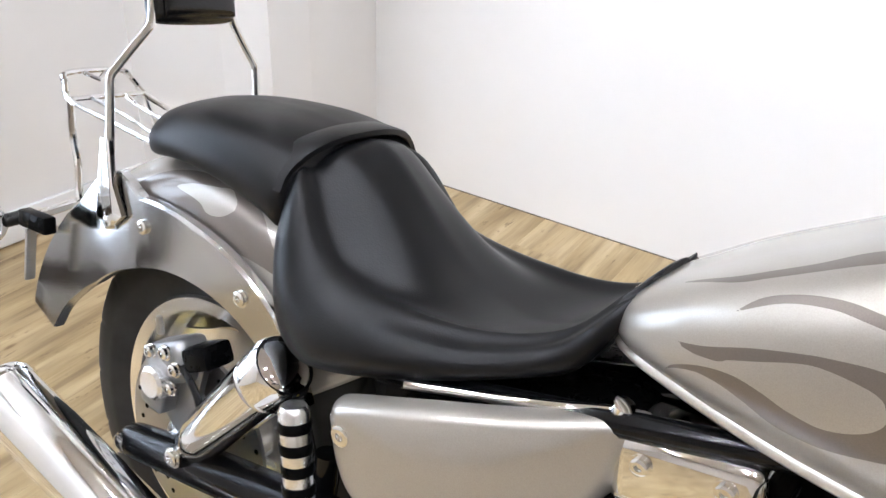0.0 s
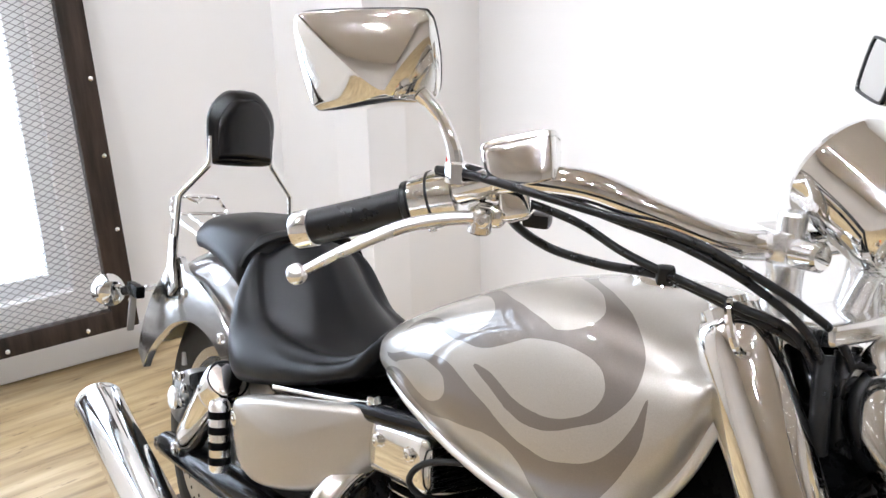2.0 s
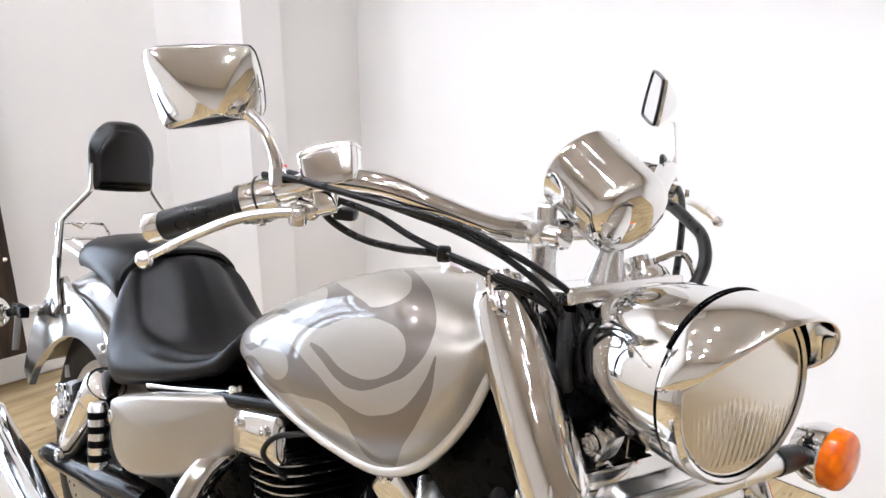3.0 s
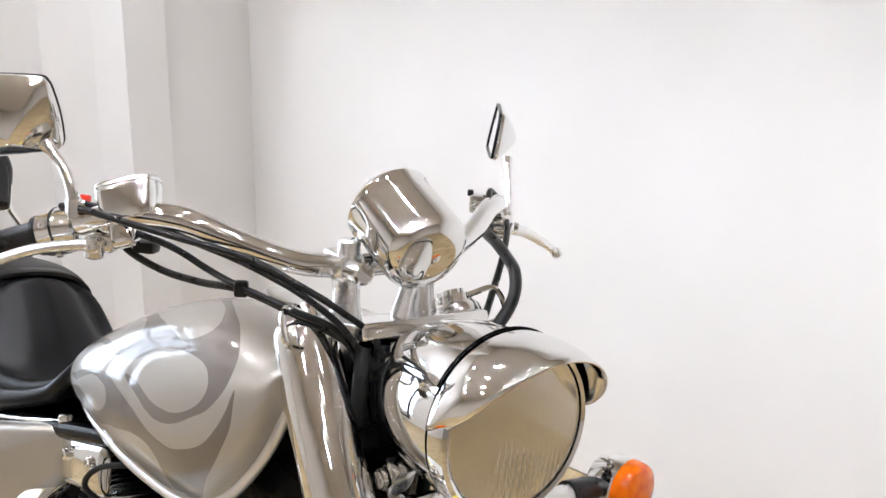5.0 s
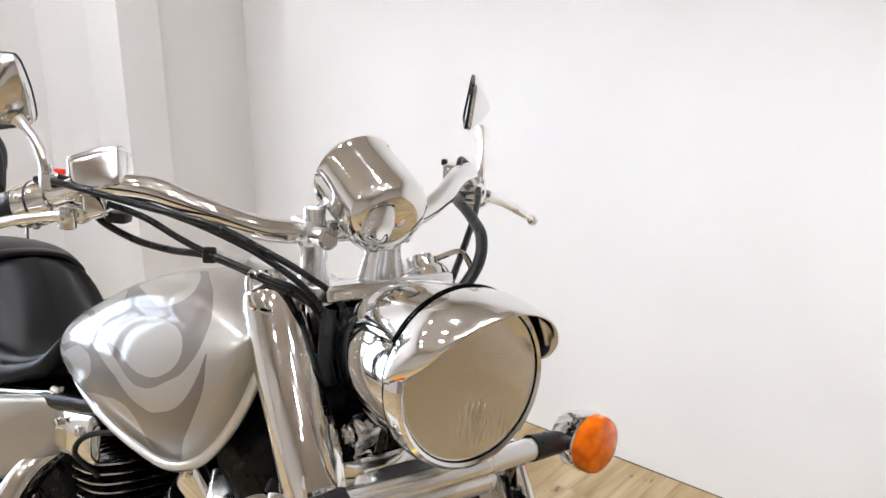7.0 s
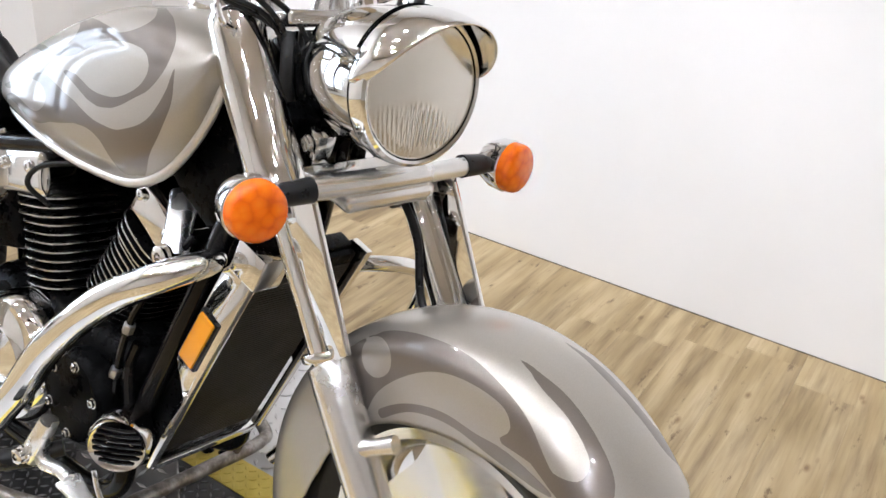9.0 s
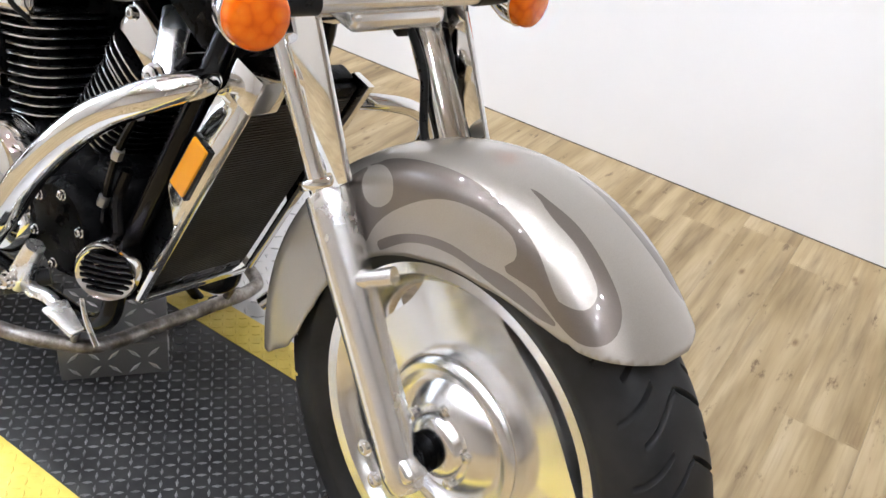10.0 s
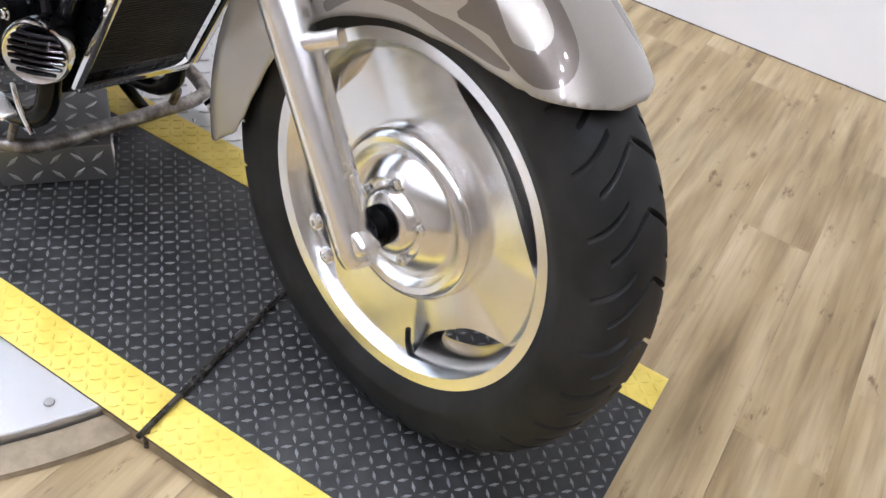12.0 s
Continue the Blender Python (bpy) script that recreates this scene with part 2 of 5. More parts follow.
def block(sx, sy, sz, m=None, bevel=0.004, bm=None, segs=2):
    bm2 = bmesh.new()
    bmesh.ops.create_cube(bm2, size=1.0, matrix=Matrix.Diagonal((sx, sy, sz, 1)))
    if bevel:
        bmesh.ops.bevel(bm2, geom=bm2.edges[:], offset=min(bevel, 0.45 * min(sx, sy, sz)), segments=segs, profile=0.6, affect="EDGES")
    if m is not None:
        bm2.transform(m)
    if bm is None:
        return bm2
    me = bpy.data.meshes.new("tmp")
    bm2.to_mesh(me)
    bm2.free()
    bm.from_mesh(me)
    bpy.data.meshes.remove(me)
    return bm


def slab(outline, normal_from, thick, bevel=0.003):
    """A plate: an outline of points, pushed along a direction and bevelled."""
    bm = bmesh.new()
    n = Vector(normal_from).normalized()
    a = [bm.verts.new(Vector(p)) for p in outline]
    f = bm.faces.new(a)
    r = bmesh.ops.extrude_face_region(bm, geom=[f])
    bmesh.ops.translate(bm, verts=[e for e in r["geom"] if isinstance(e, bmesh.types.BMVert)], vec=n * thick)
    if bevel:
        edges = [e for e in bm.edges if len(e.link_faces) == 2 and e.calc_face_angle(0) > 0.9]
        bmesh.ops.bevel(bm, geom=edges, offset=bevel, segments=2, profile=0.6, affect="EDGES")
    return bm


def thing(name, label, category, place=(0, 0, 0), rot=(0, 0, 0), group=""):
    ob = new(name)
    ob.empty_display_size = 0.05
    ob.matrix_world = pose(*place, *rot)
    return tagged(ob, label, category, group)

# ---- the room ----
FLOOR_Z = -0.035
TURN = 4.6
ROOM = pose(0, 0, 0, 0, 0, TURN)
TOP = 3.0


def box_between(a, b, thick, z0, z1):
    """A wall whose inner face runs from a to b; thickness to the right of that way."""
    a, b = Vector((*a, 0)), Vector((*b, 0))
    d = (b - a).normalized()
    n = Vector((d.y, -d.x, 0)) * thick
    bm = bmesh.new()
    low = [a, b, b + n, a + n]
    v = [bm.verts.new((p.x, p.y, z)) for z in (z0, z1) for p in low]
    for f in ((3, 2, 1, 0), (4, 5, 6, 7), (0, 1, 5, 4), (1, 2, 6, 5), (2, 3, 7, 6), (3, 0, 4, 7)):
        bm.faces.new([v[i] for i in f])
    return bm


def wall(name, a, b, label, z0=FLOOR_Z - 0.05, z1=TOP, thick=0.15, mat=None):
    return tagged(part(name, box_between(a, b, thick, z0, z1), mat or WALL_PAINT, smooth=False), label, "wall", kind="structure")


def wy(x):
    return 1.478 + 0.078 * x


wall("wall_north", (5.6, wy(5.6)), (-0.905, wy(-0.905)), "plain cream painted plaster wall behind the motorcycle")
tagged(part("trim", tube([(5.5, wy(5.5) - 0.001, FLOOR_Z + 0.001), (-0.90, wy(-0.90) - 0.001, FLOOR_Z + 0.001)], 0.0022, segs=6, steps=1), DIRT, smooth=False), "thin dirty joint between wall and floor", "trim", kind="structure")
wall("wall_pier", (-0.905, wy(-0.905)), (-0.765, 0.851), "cream painted face of a shallow wall pier")
wall("wall_pier_side", (-0.765, 0.851), (-1.32, 0.81), "cream painted side of a shallow wall pier")
BX = -1.32
WIN = (-1.25, 0.02, 0.22, 2.1)
wall("wall_west", (BX, 0.81), (BX, WIN[1]), "cream painted wall beside a caged window")
wall("wall_west_low", (BX, WIN[1]), (BX, WIN[0]), "cream painted wall under a wide window", z1=WIN[2])
wall("wall_west_high", (BX, WIN[1]), (BX, WIN[0]), "cream painted wall over a wide window", z0=WIN[3])
wall("wall_west_end", (BX, WIN[0]), (BX, -4.2), "cream painted wall beyond a wide window")
wall("wall_south", (BX, -4.2), (5.6, -4.2), "plain tan painted wall opposite the motorcycle", mat=TAN_PAINT)
wall("wall_east", (5.6, -4.2), (5.6, wy(5.6)), "plain tan painted end wall", mat=TAN_PAINT)
tagged(part("ceiling", block(7.6, 7.2, 0.12, pose(2.1, -1.2, TOP + 0.06), 0), CEILING_PAINT, smooth=False), "beige painted ceiling with recessed lamps", "ceiling", kind="structure")

# window
win = tagged(new("window_1"), "wide daylight window with a white frame behind a mesh cage", "window", kind="structure")
WHITE_FRAME = plaster("white_window_paint", (0.78, 0.78, 0.77))
wb = bmesh.new()
for y in (WIN[0] + 0.03, -0.62, WIN[1] - 0.03):
    block(0.07, 0.06, WIN[3] - WIN[2], pose(BX - 0.08, y, (WIN[2] + WIN[3]) / 2), 0.006, wb)
for z in (WIN[2] + 0.03, 1.35, WIN[3] - 0.03):
    block(0.066, WIN[1] - WIN[0], 0.06, pose(BX - 0.08, (WIN[0] + WIN[1]) / 2, z), 0.006, wb)
part("window_frame", wb, WHITE_FRAME, win)
for y0, y1 in ((WIN[0] + 0.06, -0.65), (-0.59, WIN[1] - 0.06)):
    for z0, z1 in ((WIN[2] + 0.06, 1.32), (1.38, WIN[3] - 0.06)):
        p = part("pane", block(0.006, y1 - y0, z1 - z0, pose(BX - 0.08, (y0 + y1) / 2, (z0 + z1) / 2), 0), glass("window_glass"), win, smooth=False)
        p.visible_shadow = False
tagged(part("backdrop", block(0.02, 5.0, 4.0, pose(BX - 1.2, -0.6, 1.3), 0), DAY, smooth=False), "bright overcast daylight outside the window", "backdrop", kind="structure")

# ceiling lamps
LAMPS = [(-0.95 + 1.05 * i, -2.5 + 0.8 * j + 0.08 * i) for i in range(5) for j in range(4)]


def ceiling_light(x, y):
    t = thing("ceiling_light", "round recessed ceiling lamp with a white trim ring, lit", "ceiling lamp", (x, y, TOP), group="ceiling lamps")
    part("trim_ring", lathe([(0.0, 0.037), (-0.012, 0.046), (-0.012, 0.085), (0.0, 0.09)], (0, 0, 0), (0, 0, 1), segs=32), WHITE_FRAME, t)
    part("lamp_lens", lathe([(-0.003, 0.0), (-0.003, 0.036), (0.0, 0.036)], (0, 0, 0), (0, 0, 1), segs=24), LAMP_GLOW, t)


for x, y in LAMPS:
    ceiling_light(x, y)

# one row of lamps is aimed at the wall
for i in range(10):
    x = -0.6 + 0.5 * i
    y = -0.12 + 0.08 * x
    spot = bpy.data.lights.new("wall_spot", "SPOT")
    spot.energy, spot.color, spot.spot_size, spot.spot_blend, spot.shadow_soft_size = 95, (0.985, 0.99, 1.0), radians(26), 1.0, 0.04
    new("wall_spot", spot).matrix_world = look((x, y, TOP - 0.03), (x + 0.2, wy(x), 0.55))

# window cage: dark timber frame with expanded metal
cage = thing("window_cage", "dark stained timber frame with expanded metal mesh over the window", "window cage", (-1.142, 0.162, 0.13), (0, -5.0, 0))


def mesh_net(w, h, cw, ch, strand, depth):
    """Expanded metal: rows of zigzag strands in the local y-z plane, from y = 0 to -w."""
    verts, faces = [], []
    cols, rows = int(w / cw), int(h / ch)

    def bar(a, b):
        d = (b - a).normalized()
        n = Vector((0, -d.z, d.y)) * strand / 2
        x = Vector((depth / 2, 0, 0))
        k = len(verts)
        for p in (a, b):
            verts.extend([p + n + x, p - n + x, p - n - x, p + n - x])
        for i in range(4):
            j = (i + 1) % 4
            faces.append((k + i, k + j, k + 4 + j, k + 4 + i))
    for r in range(rows):
        for c in range(cols):
            y, z = -(c + 0.5) * cw, (r + 0.5) * ch
            lf, rt = Vector((0, y - cw / 2, z)), Vector((0, y + cw / 2, z))
            up, dn = Vector((0, y, z + ch / 2)), Vector((0, y, z - ch / 2))
            for a, b in ((lf, up), (up, rt), (rt, dn), (dn, lf)):
                bar(a, b)
    me = bpy.data.meshes.new("mesh_panel")
    me.from_pydata(verts, [], faces)
    me.materials.append(EXP_METAL)
    return me


CW, CH = 1.15, 1.75

part("frame_stile", block(0.045, 0.08, CH, pose(0, -0.04, CH / 2), 0.004), DARK_WOOD, cage)
part("frame_stile", block(0.045, 0.08, CH, pose(0, -CW + 0.04, CH / 2), 0.004), DARK_WOOD, cage)
part("bottom_rail", block(0.043, CW - 0.13, 0.065, pose(0, -CW / 2, 0.0325), 0.004), DARK_WOOD, cage)
part("top_rail", block(0.043, CW - 0.13, 0.065, pose(0, -CW / 2, CH - 0.0325), 0.004), DARK_WOOD, cage)
for z in np.arange(0.09, CH, 0.235):
    part("bolt", lathe([(0, 0.007), (0.003, 0.007), (0.005, 0.004), (0.006, 0)], (0.0225, -0.018, float(z)), (1, 0, 0), segs=10), SATIN, cage)
for y in np.arange(-0.16, -CW, -0.235):
    part("bolt", lathe([(0, 0.007), (0.003, 0.007), (0.005, 0.004), (0.006, 0)], (0.0225, float(y), 0.02), (1, 0, 0), segs=10), SATIN, cage)
for name, m, w, h in (("mesh_panel", pose(0.004, -0.065, 0.065), CW - 0.13, CH - 0.13), ("base_mesh", pose(-0.178, -0.03, 0.012, 0, 90, 0), CW - 0.06, 0.155)):
    net = new(name, mesh_net(w, h, 0.036, 0.0195, 0.0019, 0.0014))
    net.parent = cage
    net.matrix_local = m
for z in (0.02,):
    part("wall_bracket", block(0.16, 0.03, 0.03, pose(-0.1, -0.016, z), 0.002), DARK_WOOD, cage)

# baseboard under the cage
tagged(part("baseboard", block(0.014, 4.9, 0.09, pose(BX + 0.008, -1.66, FLOOR_Z + 0.046), 0.004), WHITE_FRAME), "white painted skirting board along the wall", "baseboard", kind="structure")

# floor
floor = tagged(part("floor", block(7.4, 6.4, 0.1, pose(2.1, -1.2, FLOOR_Z - 0.058), 0), WOOD, smooth=False), "oak-look vinyl plank floor, worn and knotty", "floor", kind="structure")

# turntable and mat
DISC = (0.70, -0.02)
DISC_R = 0.725


def treads(inside, pitch, length, width, height, z, mat, name, parent, u0, u1, v0, v1):
    """Raised lozenges in a basket pattern, one joined mesh."""
    verts, faces = [], []
    nu, nv = int((u1 - u0) / pitch), int((v1 - v0) / pitch)
    for i in range(nu):
        for j in range(nv):
            u, v = u0 + (i + 0.5) * pitch, v0 + (j + 0.5) * pitch
            if not inside(u, v):
                continue
            ang = radians(45 if (i + j) % 2 else -45)
            c, s = math.cos(ang), math.sin(ang)
            k = len(verts)
            for a, b, h in ((-length / 2, 0, 0), (0, -width / 2, 0), (length / 2, 0, 0), (0, width / 2, 0), (-length * 0.40, 0, height), (0, -width * 0.30, height), (length * 0.40, 0, height), (0, width * 0.30, height)):
                verts.append((u + a * c - b * s, v + a * s + b * c, z + h))
            faces.extend([(k, k + 1, k + 5, k + 4), (k + 1, k + 2, k + 6, k + 5), (k + 2, k + 3, k + 7, k + 6), (k + 3, k, k + 4, k + 7), (k + 4, k + 5, k + 6, k + 7)])
    me = bpy.data.meshes.new(name)
    me.from_pydata(verts, [], faces)
    me.materials.append(mat)
    ob = tagged(new(name, me), kind="stuff")
    ob.parent = parent
    return ob


turntable = thing("turntable", "round aluminium tread-plate turntable let into the floor", "turntable", (DISC[0], DISC[1], FLOOR_Z), (0, 0, TURN))
part("disc", lathe([(0, DISC_R), (0.026, DISC_R), (0.028, DISC_R - 0.002), (0.028, 0)], (0, 0, 0), (0, 0, 1), segs=128), PLATE, turntable)
treads(lambda u, v: u * u + v * v < (DISC_R - 0.02) ** 2 and (abs(v + 0.14) > 0.28), 0.034, 0.03, 0.0085, 0.0028, 0.028, PLATE, "tread_pattern", turntable, -DISC_R, DISC_R, -DISC_R, DISC_R)
for a in range(0, 360, 30):
    part("screw", lathe([(0.028, 0.008), (0.0305, 0.007), (0.0315, 0)], ((DISC_R - 0.035) * math.cos(radians(a)), (DISC_R - 0.035) * math.sin(radians(a)), 0), (0, 0, 1), segs=10), STEEL, turntable)
TAN = stained("tan_floor_trim", (0.17, 0.13, 0.08), (0.36, 0.285, 0.185), 0.6, 22, (1, 1, 1))
ring = tagged(part("floor_trim", lathe([(0, DISC_R + 0.004), (0.012, DISC_R + 0.004), (0.010, DISC_R + 0.05), (0, DISC_R + 0.052)], (DISC[0], DISC[1], FLOOR_Z), (0, 0, 1), segs=128), TAN), "tan transition trim round the turntable", "floor trim", kind="structure")

MU0, MU1, MV0, MV1 = -0.33, 2.005, -0.385, 0.185
mat_ = thing("floor_mat", "black rubber tread mat with yellow painted edges under the wheels", "floor mat", (0, 0, -0.006), (0, 0, TURN))
part("mat_sheet", block(MU1 - MU0, MV1 - MV0, 0.006, pose((MU0 + MU1) / 2, (MV0 + MV1) / 2, 0.001), 0.0015), MAT_RUBBER, mat_)
SW = 0.076
part("edge_stripe", block(MU1 - MU0, SW, 0.003, pose((MU0 + MU1) / 2, MV0 + SW / 2, 0.0042), 0.0006), TAPE, mat_, "yellow painted safety stripe")
part("edge_stripe", block(MU1 - MU0, SW, 0.003, pose((MU0 + MU1) / 2, MV1 - SW / 2, 0.0042), 0.0006), TAPE, mat_, "yellow painted safety stripe")
# mat bars in the paler colour that stands in for highlights
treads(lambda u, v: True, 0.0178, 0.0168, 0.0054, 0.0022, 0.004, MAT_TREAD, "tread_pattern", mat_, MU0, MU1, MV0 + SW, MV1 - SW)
treads(lambda u, v: True, 0.0178, 0.0168, 0.0054, 0.0014, 0.0057, TAPE, "stripe_treads", mat_, MU0, MU1, MV0, MV0 + SW)
treads(lambda u, v: True, 0.0178, 0.0168, 0.0054, 0.0014, 0.0057, TAPE, "stripe_treads", mat_, MU0, MU1, MV1 - SW, MV1)
# the mat bridges from the turntable to the floor on a thin board
tagged(part("mat_board", block(MU1 - MU0 - 0.004, MV1 - MV0 - 0.004, 0.026, ROOM @ pose((MU0 + MU1) / 2, (MV0 + MV1) / 2, -0.0215), 0.001), TAN), "thin tan board under the rubber mat", "board")

# ---- the motorcycle ----
LEAN = 11.415
bike = thing("motorcycle", "champagne flamed cruiser motorcycle leaning on its stand on a mat", "motorcycle", (0, 0, 0), (-LEAN, 0, 0))
AXIS_AT, AXIS = Vector((1.19, 0, 1.0)), Vector((-0.525, 0, 0.851)).normalized()
STEER = Matrix.Translation(AXIS_AT) @ Matrix.Rotation(radians(-10.5), 4, AXIS) @ Matrix.Translation(-AXIS_AT)


def bp(name, bm, mat, parent=None, label="", steer=False, smooth=True):
    """A part of the motorcycle; steer: it turns with the handlebar."""
    if steer:
        bm.transform(STEER)
    return part(name, bm, mat, parent or bike, label, smooth)


def sp(name, bm, mat, parent=None, label="", smooth=True):
    return bp(name, bm, mat, parent, label, True, smooth)


def bolt(place, axis, r, parent, steer=False, mat=None, h=0.006):
    return bp("bolt", lathe([(0, r * 1.25), (h * 0.3, r * 1.25), (h * 0.3, r), (h, r), (h * 1.15, r * 0.8), (h * 1.15, r * 0.45), (h * 0.6, r * 0.4), (h * 0.6, 0)], place, axis, segs=12), mat or CHROME, parent, "", steer)


# -- flames: signed distance to outlines, kept on the mesh as paint
def one_signed(P, x, y):
    """Distance to one outline, positive inside."""
    best, inside = 1e9, False
    ax, ay = P[:, 0], P[:, 1]
    bx, by = np.roll(ax, -1), np.roll(ay, -1)
    dx, dy = bx - ax, by - ay
    t = np.clip(((x - ax) * dx + (y - ay) * dy) / (dx * dx + dy * dy + 1e-12), 0, 1)
    best = min(best, float(np.min(np.hypot(x - ax - t * dx, y - ay - t * dy))))
    cross = ((ay > y) != (by > y)) & (x < dx * (y - ay) / np.where(dy == 0, 1e-9, dy) + ax)
    inside ^= bool(np.sum(cross) % 2)
    return best if inside else -best


def signed(polys, x, y, holes=()):
    """Positive inside any outline that is not a hole, outside the holes."""
    return min([max(one_signed(P, x, y) for k, P in enumerate(polys) if k not in holes)] + [-one_signed(polys[k], x, y) for k in holes])


def outline(pts, n=8):
    p = spline([(a, b, 0) for a, b in pts + [pts[0]]], n)[:-1]
    return np.array([(q.x, q.y) for q in p])


def cut_paint(bm, field):
    """Cuts the mesh along the flames' outlines and gives the faces inside them the second paint."""
    val = {v: field(v.co) for v in bm.verts}
    made = []
    for ed in list(bm.edges):
        p, q = ed.verts
        fp, fq = val[p], val[q]
        if fp * fq < 0:
            t = min(max(fp / (fp - fq), 0.03), 0.97)
            _, v = bmesh.utils.edge_split(ed, p, t)
            val[v] = 0.0
            made.append(v)
    bmesh.ops.connect_verts(bm, verts=made)
    for f in bm.faces:
        f.material_index = int(sum(val.get(v, 0.0) for v in f.verts) > 0)
    return bm


# flame outlines: along the panel, and down from its crown
TONGUE_A = [(0.708, 0.17), (0.727, 0.156), (0.756, 0.161), (0.788, 0.178), (0.812, 0.196), (0.835, 0.212), (0.856, 0.22), (0.874, 0.218), (0.888, 0.204), (0.885, 0.18), (0.861, 0.152), (0.825, 0.129), (0.792, 0.125), (0.759, 0.125), (0.725, 0.124), (0.693, 0.12), (0.646, 0.091), (0.688, 0.106), (0.721, 0.108), (0.753, 0.107), (0.787, 0.098), (0.822, 0.107), (0.865, 0.131)]
TONGUE_B = [(0.9, 0.156), (0.936, 0.175), (0.97, 0.189), (0.991, 0.198), (1.012, 0.19), (1.027, 0.172), (1.029, 0.15), (1.017, 0.13), (0.988, 0.102), (0.936, 0.069), (0.887, 0.035), (0.86, 0.006), (0.902, 0.006), (0.951, 0.06), (0.999, 0.095), (1.05, 0.127), (1.083, 0.155), (1.104, 0.181), (1.112, 0.21), (1.108, 0.237), (1.089, 0.269), (1.067, 0.288), (1.037, 0.309)]
TONGUE_C = [(0.997, 0.322), (0.96, 0.312), (0.928, 0.295), (0.905, 0.280), (0.884, 0.262), (0.909, 0.270), (0.935, 0.282), (0.968, 0.298), (1.007, 0.304), (1.044, 0.293), (1.07, 0.271), (1.08, 0.249), (1.076, 0.232), (1.062, 0.22), (1.031, 0.215), (0.996, 0.216), (0.962, 0.22), (0.939, 0.232), (0.915, 0.242), (0.888, 0.242), (0.862, 0.234), (0.836, 0.225), (0.808, 0.206), (0.777, 0.184), (0.743, 0.169)]
SKIRT_A = [(0.663, 0.185), (0.696, 0.203), (0.742, 0.218), (0.793, 0.237), (0.829, 0.253), (0.864, 0.277), (0.903, 0.303), (0.943, 0.325), (0.982, 0.341), (1.022, 0.345), (1.056, 0.334), (1.087, 0.312), (1.107, 0.284), (1.121, 0.251), (1.126, 0.219), (1.131, 0.249), (1.128, 0.276), (1.112, 0.311), (1.091, 0.341), (1.062, 0.373), (1.023, 0.386)]
SKIRT_B = [(1.003, 0.379), (0.986, 0.363), (0.957, 0.35), (0.911, 0.343), (0.863, 0.333), (0.818, 0.318), (0.788, 0.303), (0.761, 0.284), (0.731, 0.257), (0.695, 0.227), (0.662, 0.208), (0.695, 0.221), (0.725, 0.239), (0.752, 0.261), (0.775, 0.281), (0.802, 0.298), (0.828, 0.304), (0.84, 0.297), (0.833, 0.277), (0.811, 0.259)]
SKIRT_C = [(0.776, 0.239), (0.736, 0.228), (0.697, 0.214)]
CURL = [(0.598, 0.033), (0.552, 0.04), (0.502, 0.036), (0.445, 0.041), (0.402, 0.051), (0.381, 0.074), (0.381, 0.104), (0.399, 0.128), (0.439, 0.141), (0.501, 0.142), (0.461, 0.13), (0.435, 0.116), (0.421, 0.097), (0.425, 0.076), (0.441, 0.065), (0.483, 0.058), (0.53, 0.056)]
SWEEP = [(0.824, 0.101), (0.77, 0.081), (0.684, 0.081), (0.621, 0.084), (0.563, 0.094), (0.512, 0.104), (0.472, 0.119), (0.441, 0.129), (0.479, 0.144), (0.531, 0.158), (0.521, 0.135), (0.541, 0.118), (0.591, 0.119), (0.651, 0.128), (0.722, 0.149), (0.796, 0.173), (0.847, 0.195), (0.9, 0.2), (0.89, 0.13)]
BULB = [(0.744, 0.128), (0.752, 0.144), (0.772, 0.153), (0.795, 0.153), (0.81, 0.142), (0.811, 0.126), (0.806, 0.106), (0.796, 0.093), (0.774, 0.095), (0.752, 0.111)]
LICK = [(0.807, 0.193), (0.727, 0.182), (0.644, 0.175), (0.577, 0.174), (0.528, 0.164), (0.473, 0.152), (0.427, 0.142), (0.462, 0.164), (0.538, 0.184), (0.63, 0.186), (0.716, 0.191), (0.805, 0.204)]
REAR_TONGUE = [(0.85, 0.161), (0.751, 0.121), (0.658, 0.11), (0.566, 0.12), (0.508, 0.156), (0.45, 0.178), (0.552, 0.203), (0.668, 0.217), (0.755, 0.199)]
REAR_BULB = [(0.595, 0.134), (0.592, 0.154), (0.612, 0.173), (0.642, 0.178), (0.66, 0.167), (0.72, 0.15), (0.641, 0.129), (0.616, 0.124)]
TANK_FLAMES = [outline(p, 4) for p in (TONGUE_A + TONGUE_B + TONGUE_C, SKIRT_A + SKIRT_B + SKIRT_C)]
FENDER_FLAMES = [outline(p, 5) for p in (CURL, SWEEP, BULB, LICK)]
REAR_FLAMES = [outline(p, 5) for p in (REAR_TONGUE, REAR_BULB)]


def tank_field(co):
    x = min(max(co.x, TX[0]), TX[-1])
    return signed(TANK_FLAMES, co.x, abs(co.y) + float(np.interp(x, TX, T_TOP)) - co.z)


def wheel_field(polys, cx, cz, R, q, holes=(), crown=None):
    a = math.atan2(q.z - cz, q.x - cx)
    return signed(polys, R * a, (crown(math.degrees(a)) if crown else R) - math.hypot(q.x - cx, q.z - cz) + abs(q.y), holes)


